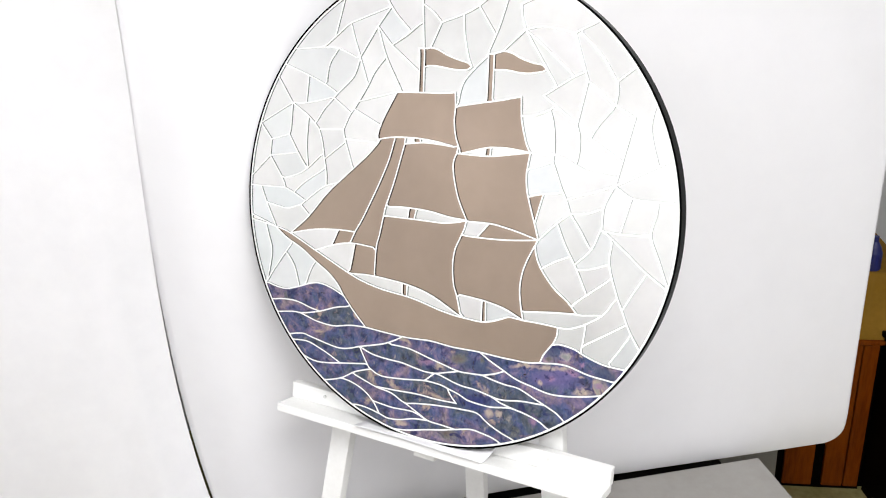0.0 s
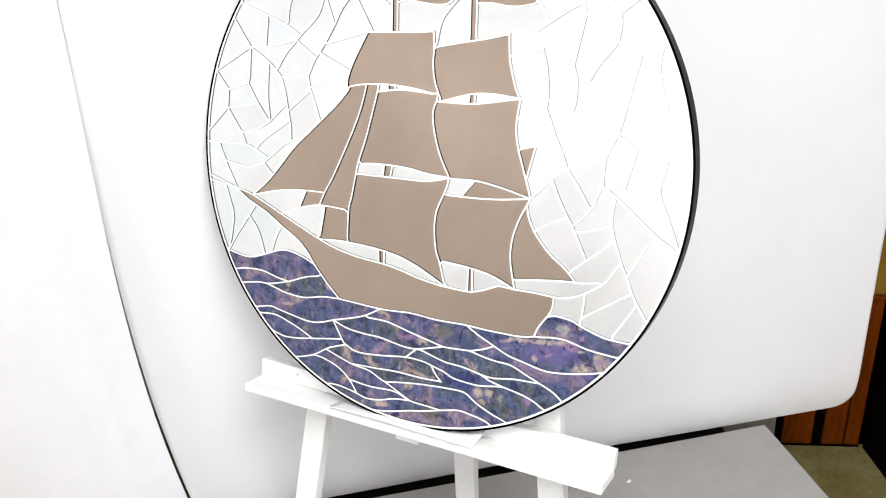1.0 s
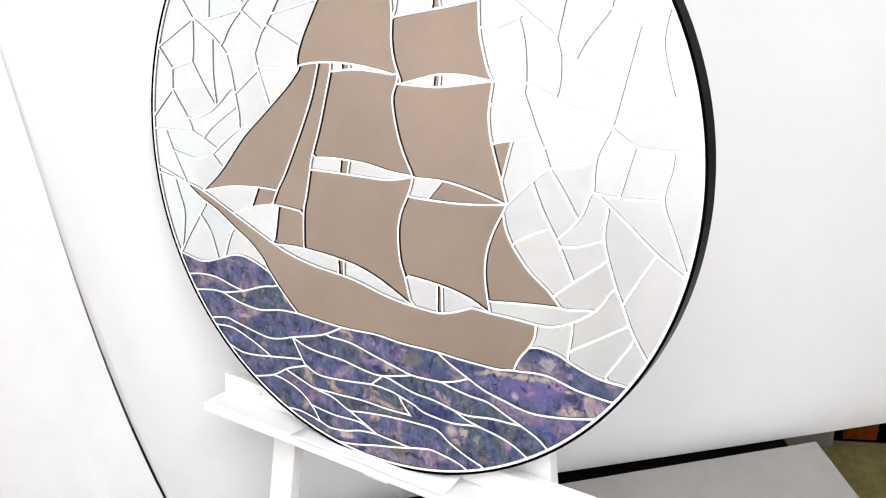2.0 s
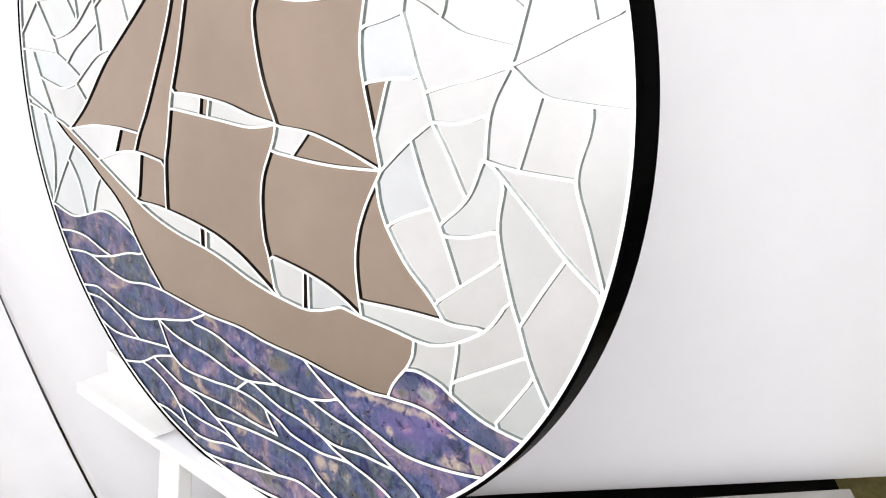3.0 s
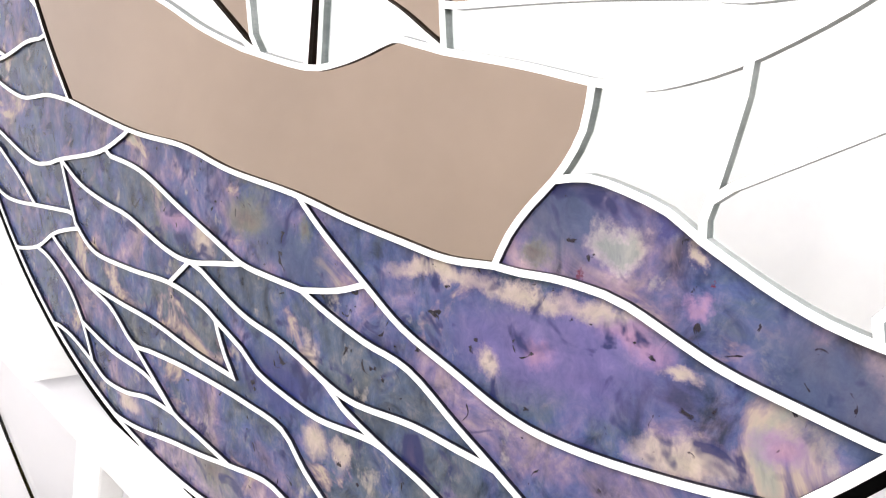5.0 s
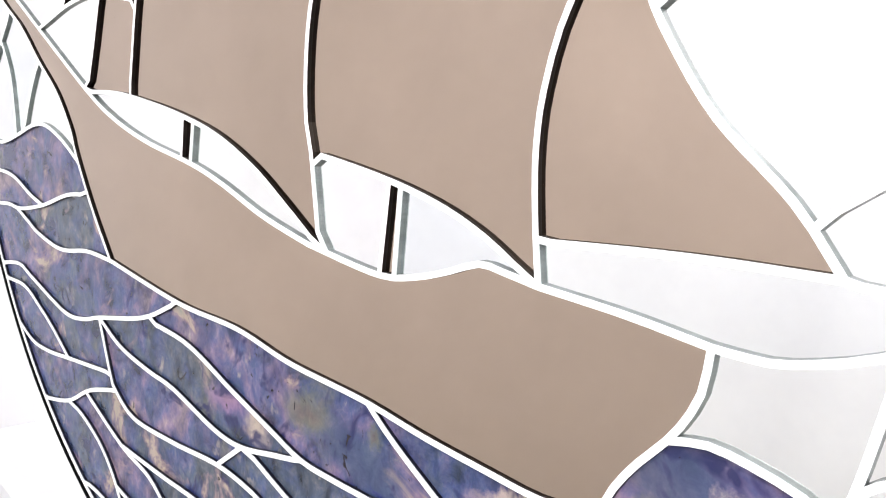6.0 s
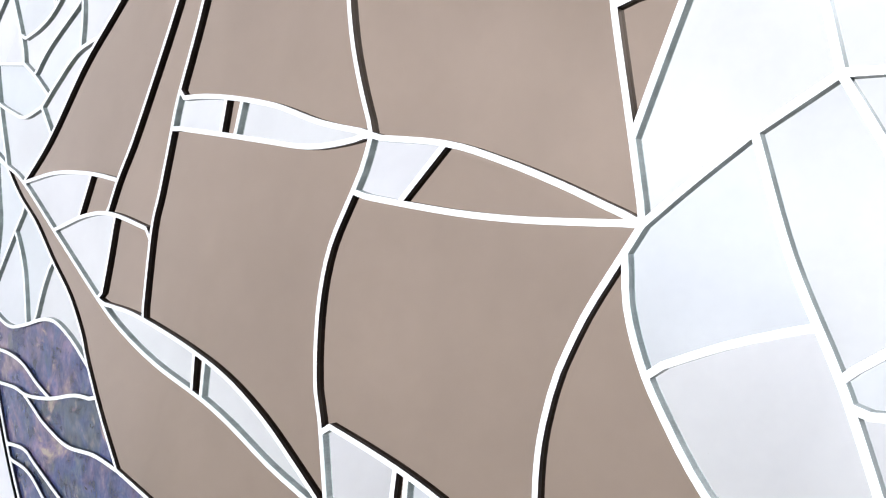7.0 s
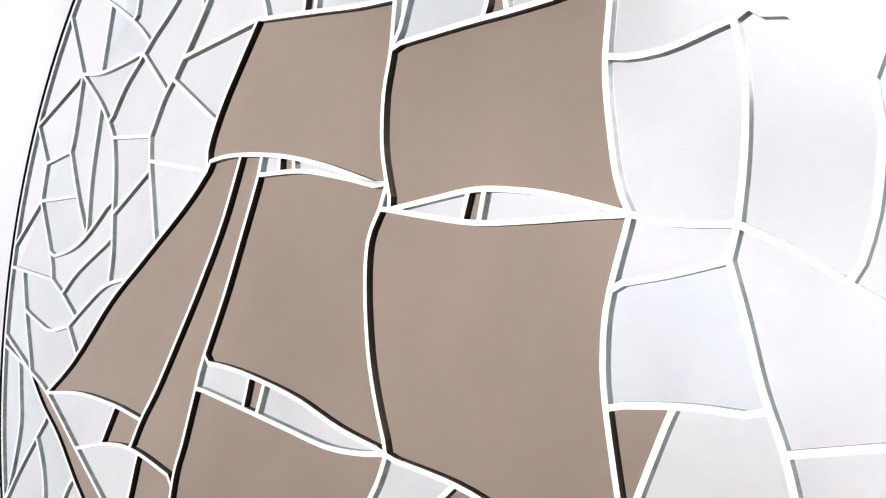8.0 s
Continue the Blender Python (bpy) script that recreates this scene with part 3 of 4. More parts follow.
def blue_bottle():
    """A small blue bottle with a tapering shoulder."""
    bm = bmesh.new()
    prof = [(0.0, 0.0), (0.024, 0.0), (0.026, 0.004), (0.026, 0.055), (0.020, 0.075), (0.010, 0.092), (0.010, 0.108), (0.0, 0.108)]
    rings = [[bm.verts.new((r * math.cos(k * math.pi / 8), r * math.sin(k * math.pi / 8), z)) for k in range(16)] for r, z in prof[1:-1]]
    for a, b in zip(rings, rings[1:]):
        for k in range(16):
            bm.faces.new((a[k], a[(k + 1) % 16], b[(k + 1) % 16], b[k]))
    bm.faces.new(rings[0][::-1])
    bm.faces.new(rings[-1])
    ob = part("blue_bottle", bm, BLUE)
    ob.matrix_world = CAB @ pose(0.193, 0.037, 0.8235)
    tagged(ob, "small dark blue bottle on the cardboard box", "bottle")


def dark_cupboard():
    """A near-black cupboard that stands across the corner, its side to the room."""
    t = thing("dark_cupboard", pose(0.700, 1.600, 0, 0, 0, -62), "near-black cupboard standing on the concrete floor", "cupboard")
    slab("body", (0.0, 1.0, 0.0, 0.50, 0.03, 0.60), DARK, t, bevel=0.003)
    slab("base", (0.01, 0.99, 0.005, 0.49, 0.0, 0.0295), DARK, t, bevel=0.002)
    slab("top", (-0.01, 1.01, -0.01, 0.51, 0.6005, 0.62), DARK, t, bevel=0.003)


def grey_board():
    """A grey panel that leans against the cabinet front."""
    ob = slab("grey_board", (-0.31, -0.032, -0.020, -0.008, 0.0, 0.62), TABLE, bevel=0.002)
    ob.matrix_world = CAB
    tagged(ob, "plain grey board standing before the cabinet", "board")


cabinet()
cardboard_box()
blue_bottle()
dark_cupboard()
grey_board()


def table_crumb():
    """A torn white paper crumb on the table."""
    bm = bmesh.new()
    pts = [(0, 0), (0.007, 0.002), (0.012, 0.010), (0.009, 0.016), (0.003, 0.012), (-0.002, 0.005)]
    top = [bm.verts.new((x, y, 0.0012 + 0.002 * (k % 2))) for k, (x, y) in enumerate(pts)]
    low = [bm.verts.new((x, y, 0.0)) for x, y in pts]
    bm.faces.new(top)
    bm.faces.new(low[::-1])
    for k in range(6):
        bm.faces.new((low[k], low[(k + 1) % 6], top[(k + 1) % 6], top[k]))
    ob = part("paper_crumb", bm, PAPER)
    ob.matrix_world = pose(0.237, 0.322, TABLE_Z + 0.0003, 0, 0, 40) @ Matrix.Diagonal((0.8, 0.45, 0.7, 1))
    tagged(ob, "torn crumb of white paper lying on the table", "paper")


table_crumb()


# ---- the mosaic panel ----
# sky upper left
cut(-173.4, 327.7, -180.3, 306.0, -190.9, 274.3)
cut(-162.5, 294.5, -190.9, 274.3, -214.0, 258.8)
cut(-271.4, 257.7, -214.0, 258.8, -182.3, 255.1, -143.2, 237.7)
cut(-184.5, 255.1, -201.0, 234.7, -207.3, 214.8, -209.0, 197.4)
cut(-86.0, 317.7, -159.2, 295.2)
cut(-159.2, 295.2, -152.8, 271.9, -142.1, 242.1)
cut(-87.0, 316.0, -108.1, 287.6)
cut(-108.1, 287.6, -96.4, 274.2, -81.6, 257.1)
cut(-81.6, 257.1, -52.5, 272.5, -28.2, 289.3)
cut(-81.6, 257.1, -35.7, 217.4)
cut(-109.3, 361.0, -92.3, 332.6, -74.5, 305.9, -46.4, 276.5)
cut(-63.3, 351.1, -43.8, 328.9, -28.4, 312.0)
cut(-26.9, 357.0, -25.8, 249.4)
cut(-108.1, 286.8, -142.1, 242.1)
cut(-142.1, 242.1, -130.4, 203.3)
cut(-142.1, 238.6, -152.5, 213.6, -167.6, 198.7, -183.9, 186.3, -194.4, 176.4)
cut(-108.1, 286.8, -92.1, 239.9, -63.2, 185.5)
cut(-92.1, 239.9, -113.7, 217.4, -126.8, 196.1, -145.0, 170.5, -154.0, 159.1)
cut(-145.0, 170.5, -70.4, 185.5)
cut(-154.0, 158.2, -106.7, 134.1)
cut(-154.0, 158.2, -163.1, 148.5, -175.7, 125.3)
cut(-294.9, 233.9, -245.5, 214.3, -209.0, 197.4, -188.5, 184.5)
cut(-312.5, 214.5, -281.1, 169.6)
cut(-281.1, 169.6, -251.7, 168.7, -216.7, 173.6, -194.4, 178.2)
cut(-245.5, 214.3, -252.8, 168.6)
cut(-354.6, 135.9, -281.1, 168.6)
cut(-281.1, 169.6, -285.5, 128.2, -289.1, 115.8)
cut(-281.1, 169.6, -248.7, 148.2, -231.1, 132.0, -225.3, 124.8)
cut(-194.4, 176.4, -215.8, 157.2, -232.4, 134.7)
cut(-194.4, 176.4, -162.1, 153.0)
cut(-352.1, 135.9, -328.5, 106.9)
cut(-328.5, 106.9, -289.1, 115.8)
cut(-328.5, 106.9, -332.2, 79.1)
cut(-332.2, 79.1, -268.4, 85.5)
cut(-289.1, 115.8, -270.7, 85.3, -251.1, 58.2)
cut(-247.5, 146.4, -252.1, 99.4, -249.9, 59.2)
cut(-377.0, 43.6, -332.2, 79.1)
cut(-332.2, 79.1, -305.6, 40.0, -299.5, 24.4)
cut(-305.6, 40.0, -276.0, 47.1, -252.3, 58.2, -219.7, 84.1)
cut(-378.7, 25.5, -299.5, 24.4)
cut(-299.5, 24.4, -281.1, 16.7, -258.5, 4.8)
cut(-281.1, 15.8, -259.4, 33.8, -213.3, 60.3)
cut(-225.3, 124.8, -219.1, 103.8, -214.9, 75.7, -211.0, 49.2, -212.1, 30.8)
cut(-225.3, 124.8, -175.7, 125.3)
cut(-175.7, 125.3, -173.0, 110.0, -165.9, 88.3, -157.1, 61.8)
cut(-173.0, 110.9, -108.0, 110.4)
cut(-214.8, 74.8, -171.8, 103.7)
cut(-187.7, 37.1, -216.9, 28.8, -245.0, 10.9, -265.5, -4.0)
cut(-341.1, -3.3, -315.4, -8.5, -294.0, -11.2, -265.5, -4.0)
cut(-353.4, 24.4, -342.3, -2.4, -336.1, -15.6, -322.4, -42.1)
cut(-265.5, -4.0, -251.4, -18.3)
cut(-378.9, -28.2, -322.4, -43.1)
cut(-344.9, -39.3, -337.6, -64.0, -331.6, -86.3, -336.0, -115.9, -344.3, -146.5)
cut(-284.7, -70.9, -299.9, -88.5, -327.0, -121.8, -344.3, -146.5)
cut(-298.8, -88.3, -281.8, -112.0, -271.1, -147.6)
cut(-236.5, -100.5, -248.1, -120.3, -257.3, -142.9)
# sky top middle
cut(7.5, 287.7, -10.8, 254.1)
cut(7.5, 287.7, 45.1, 297.5, 70.3, 308.4, 90.3, 323.3, 103.5, 341.5)
cut(-6.4, 303.4, 7.5, 287.7)
cut(-24.5, 316.8, -6.4, 303.4)
cut(45.1, 297.5, 47.6, 262.9, 54.9, 231.3, 59.8, 221.2)
cut(70.3, 308.4, 95.3, 268.5)
cut(122.1, 351.3, 118.2, 331.0, 116.8, 315.4, 105.0, 280.1, 96.3, 260.3, 85.8, 238.7)
cut(88.6, 237.0, 65.6, 218.6, 45.3, 195.7, 36.5, 163.3)
cut(138.4, 306.2, 160.1, 313.6, 183.1, 320.8)
cut(138.4, 306.2, 139.8, 290.4, 145.7, 270.4)
cut(145.7, 270.4, 169.2, 273.4, 193.3, 270.0, 220.5, 262.7)
cut(145.7, 270.4, 115.0, 245.1, 110.6, 241.3)
cut(145.7, 270.4, 174.3, 224.3, 195.4, 190.5)
cut(145.7, 270.4, 166.3, 253.8, 210.6, 214.1, 221.9, 202.9)
cut(221.9, 202.9, 176.7, 177.0)
cut(241.6, 212.0, 221.9, 202.9)
cut(176.7, 177.0, 224.8, 139.8, 229.3, 133.6)
# sky right
cut(253.7, 275.8, 227.1, 265.5, 221.4, 261.9)
cut(221.4, 261.9, 228.9, 237.8, 242.2, 197.2)
cut(227.1, 265.5, 260.4, 230.8, 283.6, 195.2)
cut(308.1, 212.3, 284.4, 194.5)
cut(284.4, 194.5, 285.8, 181.5, 282.7, 161.6)
cut(242.2, 197.2, 282.5, 166.2)
cut(242.3, 195.7, 227.5, 136.8)
cut(282.7, 161.6, 259.7, 135.0, 248.4, 116.6)
cut(282.7, 161.6, 311.2, 145.7)
cut(342.7, 165.5, 338.4, 160.2, 334.0, 139.9, 335.0, 120.1, 346.0, 80.7)
cut(143.2, 147.4, 163.6, 148.8, 186.4, 156.5)
cut(187.1, 156.5, 191.4, 159.8, 200.8, 153.4)
cut(187.1, 156.5, 192.6, 136.9, 194.9, 114.3, 195.0, 93.9)
cut(195.0, 93.9, 213.3, 86.9, 227.7, 79.4, 239.3, 73.8, 250.2, 69.7, 290.0, 63.6)
cut(232.4, 120.9, 232.6, 98.8, 229.1, 78.7)
cut(227.5, 136.8, 232.4, 120.9)
cut(248.4, 116.6, 294.8, 86.6)
cut(311.2, 145.7, 291.6, 64.5)
cut(286.8, 52.2, 309.7, 62.7, 330.0, 73.1, 365.5, 89.8)
cut(290.0, 63.6, 286.8, 52.2)
cut(286.8, 52.2, 311.4, 36.0, 337.1, 33.0, 376.3, 32.0)
cut(286.8, 52.2, 272.6, 22.2, 270.2, -11.5, 268.4, -11.6)
cut(268.4, -11.6, 296.9, -14.7, 340.7, -14.6)
cut(307.4, 22.3, 297.9, -14.3)
cut(310.9, 37.0, 307.4, 22.3)
cut(348.5, 30.4, 346.6, 14.5, 340.7, -14.6, 352.8, -47.7, 367.2, -86.1)
cut(193.5, 82.8, 200.2, 66.2, 207.5, 46.4, 215.7, 29.2, 222.8, 9.2)
cut(152.9, 70.7, 174.3, 76.4, 193.5, 82.8)
cut(159.4, 94.7, 174.4, 92.8, 195.0, 93.9)
cut(156.8, 31.0, 181.0, 35.8, 195.9, 37.5, 210.0, 38.3)
cut(180.6, 35.4, 176.0, 19.8, 168.0, -8.4)
cut(215.7, 29.2, 242.5, 38.1, 259.0, 42.3, 286.8, 52.2)
cut(222.8, 9.2, 249.3, 11.5, 270.3, 19.4)
cut(222.8, 9.2, 238.4, -13.0, 252.0, -35.9, 254.2, -38.1)
cut(203.5, -5.4, 216.4, -36.0, 230.8, -61.7, 237.7, -75.5, 251.8, -106.6)
cut(203.5, -5.4, 222.8, 9.2)
cut(173.3, -33.8, 188.1, -19.4, 203.5, -5.4)
cut(268.4, -11.6, 256.0, -40.3, 231.0, -64.8)
cut(270.6, -10.8, 277.3, -15.2, 306.4, -40.0, 337.3, -67.0, 367.4, -88.0)
cut(284.0, -20.1, 286.1, -28.3, 283.5, -59.0, 295.7, -101.6, 304.7, -122.9, 316.1, -150.6, 333.2, -178.9)
cut(304.7, -122.9, 321.2, -93.6, 337.3, -67.0)
cut(287.2, -79.5, 251.8, -106.6, 229.8, -124.0)
cut(180.0, -74.2, 203.4, -61.6, 221.9, -53.7, 227.4, -51.6)
cut(234.4, -71.9, 261.1, -66.8, 282.7, -58.2)
cut(252.5, -151.5, 249.0, -177.8, 246.1, -193.7)
cut(247.5, -182.9, 279.6, -163.2, 312.2, -142.8)
cut(286.4, -206.3, 302.6, -182.3, 318.5, -157.5)
cut(195.0, 93.9, 193.5, 82.8)
# ship
cut(-71.4, 184.6, -84.9, 163.2, -97.3, 142.5, -105.8, 123.7, -109.0, 109.2)
cut(-109.0, 109.2, -92.1, 112.6, -71.1, 114.1, -38.0, 113.4, -5.6, 109.4, 25.1, 103.1, 36.8, 100.1)
cut(-71.4, 184.6, -23.4, 183.2, 8.5, 182.1, 32.7, 182.6)
cut(32.7, 182.6, 33.4, 160.0, 31.7, 140.9, 34.0, 118.7, 39.5, 102.1, 44.3, 91.4)
cut(33.1, 161.7, 75.8, 167.0, 96.6, 169.1, 117.0, 171.6, 125.5, 173.1, 141.9, 175.4)
cut(141.9, 175.4, 142.0, 168.3, 142.5, 148.5, 144.2, 136.6, 147.4, 122.8, 151.7, 107.3, 157.5, 95.2)
cut(45.7, 91.5, 67.0, 96.3, 88.5, 100.8, 106.0, 101.5, 127.3, 100.2, 157.5, 95.2)
cut(37.0, 91.2, 64.2, 89.2, 91.0, 88.1, 118.2, 90.4, 143.5, 93.4, 158.4, 94.7)
cut(-56.6, 103.9, -54.4, 113.7)
cut(-57.4, 103.7, -21.9, 106.3, 8.2, 104.0, 36.8, 100.0)
cut(36.8, 100.0, 36.4, 90.6)
cut(-102.7, 108.8, -127.0, 84.8, -172.4, 48.3, -207.2, 20.2, -251.5, -25.0, -289.5, -54.6)
cut(-289.5, -54.6, -238.2, -44.8, -189.5, -41.9, -151.2, -43.2)
cut(-74.4, 113.2, -86.4, 77.4, -102.6, 43.0, -121.0, 8.7, -138.6, -22.5, -152.4, -43.2, -163.4, -64.9)
cut(-56.6, 103.9, -65.0, 77.5, -77.2, 39.9, -92.0, 2.0, -96.0, -13.3, -104.2, -46.1, -110.1, -66.8, -113.8, -114.2)
cut(-185.8, -43.9, -200.1, -69.7)
cut(-225.4, -77.4, -191.3, -67.0, -157.3, -62.6, -110.1, -66.8)
cut(-152.6, -63.1, -158.0, -89.1, -164.2, -114.1)
cut(-92.0, 2.0, -67.0, 3.2, -40.1, 2.3, -7.8, -0.8, 24.5, -7.3, 55.2, -10.5)
cut(36.4, 90.6, 31.1, 76.1, 32.6, 54.9, 38.6, 28.7, 46.2, 8.9, 55.8, -10.3)
cut(-95.4, -12.6, -44.7, -14.7, -11.7, -16.3, 17.4, -17.4, 40.5, -14.5, 55.9, -10.6)
cut(158.4, 94.7, 155.0, 76.6, 153.1, 61.9, 153.8, 46.6, 156.9, 30.0, 168.0, -8.4, 174.8, -32.4)
cut(55.4, -12.1, 94.7, -12.9, 120.8, -17.4, 144.2, -23.2, 160.9, -28.2, 174.8, -32.3)
cut(49.8, -34.5, 74.1, -35.6, 104.1, -36.4, 128.7, -35.9, 150.0, -34.5, 174.8, -32.4)
cut(93.9, -12.9, 73.1, -35.5)
cut(-164.0, -114.4, -136.1, -113.4, -112.7, -114.3, -69.5, -118.9, -31.8, -125.8, -0.3, -136.9, 25.7, -150.3, 48.7, -163.3)
cut(55.5, -12.5, 51.7, -25.0, 45.8, -37.3, 37.0, -56.1, 33.2, -75.5, 33.2, -97.0, 35.7, -116.1, 39.8, -127.2, 48.7, -163.3)
cut(174.8, -32.4, 168.2, -44.3, 158.8, -62.2, 151.7, -80.6, 149.8, -88.5, 147.7, -104.2, 148.2, -121.2, 151.3, -141.6, 154.1, -155.6)
cut(39.8, -127.2, 66.2, -129.9, 91.4, -133.4, 114.1, -138.4, 131.7, -144.6, 143.6, -150.5, 154.1, -155.6)
cut(170.2, -41.6, 172.6, -56.5, 178.7, -71.1, 187.0, -84.0, 202.2, -102.3, 224.3, -120.4, 238.1, -136.1)
cut(151.4, -142.4, 181.3, -139.5, 206.9, -137.5, 238.1, -136.1)
cut(238.1, -136.1, 247.6, -136.8, 275.0, -132.8)
cut(-383.2, -33.0, -321.2, -45.4, -289.5, -54.6, -232.6, -81.8, -164.0, -114.4, -131.4, -126.6, -95.1, -135.2, -50.8, -141.4, -23.7, -147.2, 7.3, -156.1, 35.4, -161.8, 48.8, -163.6, 84.2, -166.5, 102.7, -163.4, 117.8, -158.3, 130.2, -153.4, 139.5, -153.9, 154.1, -155.6)
cut(154.1, -155.6, 184.1, -157.0, 209.8, -159.4)
cut(209.8, -159.4, 220.2, -159.4, 229.7, -158.2, 248.8, -151.2, 271.0, -137.6, 282.6, -126.5, 294.4, -107.0)
cut(-321.0, -46.2, -295.0, -64.1, -264.5, -79.4, -234.4, -100.0, -207.2, -117.2, -186.9, -136.7, -177.9, -150.6, -155.9, -177.2, -130.9, -202.9)
cut(209.8, -159.4, 208.9, -172.1, 204.5, -182.5, 200.4, -187.7)
cut(202.0, -186.9, 194.0, -196.4, 187.7, -206.2, 183.5, -216.8)
cut(-130.9, -202.9, -56.7, -209.3, -5.4, -209.1, 34.5, -213.4, 80.3, -214.6, 113.3, -217.5, 143.3, -219.0, 163.7, -219.6, 183.5, -216.8)
# masts
cut(-31.9, 250.4, -20.8, 250.2)
cut(-30.9, 250.4, -30.7, 230.8, -32.2, 184.5)
cut(-21.8, 250.1, -22.5, 221.9, -23.4, 184.0)
cut(-40.1, 113.5, -38.3, 104.8)
cut(-28.6, 112.8, -26.9, 104.6)
cut(-46.4, 1.9, -48.5, -16.7)
cut(-35.6, 1.5, -37.9, -17.5)
cut(-59.2, -119.7, -59.4, -141.4)
cut(-49.3, -120.9, -50.4, -142.0)
cut(85.8, 238.7, 97.8, 238.4)
cut(87.6, 238.7, 87.1, 219.8, 85.7, 167.4)
cut(96.8, 238.4, 96.4, 219.6, 94.9, 168.1)
cut(86.4, 100.8, 85.4, 87.9)
cut(94.2, 101.1, 93.2, 88.2)
cut(84.0, -131.8, 83.4, -167.1)
cut(92.5, -133.2, 91.4, -166.7)
# flags
cut(-21.8, 247.7, -11.8, 250.7, 1.2, 247.8, 16.1, 239.8, 35.7, 231.8, 55.0, 225.5, 59.9, 219.6)
cut(59.9, 219.6, 53.2, 216.5, 37.8, 216.0, 16.4, 219.6, -3.5, 223.4, -21.5, 223.6)
cut(96.9, 237.6, 110.6, 241.3, 125.1, 238.4, 140.7, 229.9, 159.4, 223.1, 174.4, 219.6, 179.9, 211.5)
cut(179.9, 211.5, 156.4, 208.7, 138.4, 209.8, 116.7, 214.3, 97.5, 214.7)
# sea
cut(-344.3, -146.5, -318.7, -152.8, -297.3, -154.2, -271.1, -147.6, -246.3, -139.6, -226.8, -137.1, -205.8, -141.5, -185.3, -149.3)
cut(-333.4, -177.0, -306.5, -173.5, -276.7, -174.4, -247.4, -182.4, -226.6, -186.6)
cut(-321.3, -198.3, -285.5, -193.9, -263.4, -193.9, -226.6, -186.6, -190.6, -175.4, -164.9, -171.6)
cut(-268.1, -194.6, -247.3, -200.9, -232.5, -205.0, -198.0, -208.8, -161.0, -203.3, -130.9, -202.9)
cut(-297.9, -236.1, -264.3, -230.7, -244.0, -234.9, -190.9, -245.7, -163.8, -243.6, -143.2, -237.7, -92.1, -225.3, -58.8, -210.0)
cut(-84.8, -225.3, -46.6, -227.4, -7.8, -237.7, 22.0, -245.4, 46.1, -251.3, 67.4, -251.7, 88.4, -251.1)
cut(-143.2, -237.7, -115.9, -247.4, -83.5, -251.6, -58.9, -253.2, -19.8, -260.9, 3.1, -261.4, 27.1, -256.1, 46.8, -251.6)
cut(-143.2, -237.7, -127.1, -266.5, -120.1, -273.5, -98.4, -282.0, -56.6, -280.6, -15.7, -276.7, 13.7, -278.8, 26.7, -282.5, 48.9, -289.4, 60.5, -295.3, 79.2, -298.4, 103.1, -299.9, 125.2, -297.0, 140.6, -295.2)
cut(-287.9, -244.4, -254.7, -243.5, -227.4, -252.3, -206.8, -260.8, -183.5, -272.6)
cut(-266.2, -268.5, -239.6, -276.4, -213.9, -276.4, -183.5, -272.6, -127.2, -265.4)
cut(-120.1, -273.1, -153.1, -283.4, -182.3, -298.8, -218.4, -308.3)
cut(-182.3, -298.8, -162.4, -301.6, -136.3, -311.7, -116.3, -327.9, -102.6, -348.1)
cut(-157.8, -286.3, -111.4, -302.1, -79.8, -308.0, -53.9, -320.2, -34.9, -318.4, -4.2, -315.1, 28.1, -313.3, 53.5, -312.8, 80.4, -314.1, 97.1, -325.6, 120.6, -337.5, 145.0, -346.1)
cut(-111.4, -302.1, -68.8, -302.2, -31.1, -301.6, 8.3, -304.2, 41.4, -304.4)
cut(-116.3, -327.9, -78.2, -332.8, -36.7, -333.1, -9.2, -342.8, 16.6, -345.6, 42.0, -348.2)
cut(-157.3, -340.6, -132.2, -341.5, -102.6, -348.1, -85.7, -352.9, -61.2, -351.0, -36.0, -344.7, -9.2, -342.8)
cut(-52.1, -320.8, -31.5, -331.3, -9.2, -342.8)
cut(-74.4, -369.6, -45.8, -366.2, -12.1, -359.0, 17.6, -353.7, 42.0, -348.2, 69.8, -342.8, 86.8, -344.9, 104.4, -348.4, 121.3, -354.3)
cut(25.8, -282.3, 35.9, -297.2, 43.7, -304.3)
cut(3.1, -261.4, -15.7, -276.7)
cut(83.3, -215.1, 99.4, -225.2, 125.5, -238.8, 146.1, -248.8, 170.4, -255.4, 197.2, -261.9, 220.5, -262.2, 251.6, -257.9, 280.4, -251.4, 290.3, -247.2)
cut(88.5, -251.3, 110.3, -245.3, 125.5, -238.8)
cut(88.5, -251.3, 105.7, -255.8, 127.4, -260.0, 150.6, -262.4, 175.1, -273.4, 192.8, -281.1, 212.3, -290.6, 224.9, -301.0)
cut(7.8, -261.2, 47.5, -273.3, 76.9, -276.6, 106.2, -283.5, 118.0, -289.6, 141.6, -296.0, 164.4, -301.0, 184.3, -308.1, 202.1, -319.4)
cut(106.2, -283.5, 124.7, -285.2, 154.9, -281.5, 177.3, -281.3, 192.8, -281.1)
cut(183.5, -216.8, 193.3, -216.4, 205.0, -214.9, 217.3, -214.6, 230.3, -215.9, 257.1, -223.6, 279.8, -226.8, 300.7, -229.1)
cut(202.0, -186.9, 212.7, -184.6, 224.3, -185.8, 237.5, -188.8, 247.7, -193.9, 269.4, -202.3, 286.4, -206.3, 314.1, -208.5)

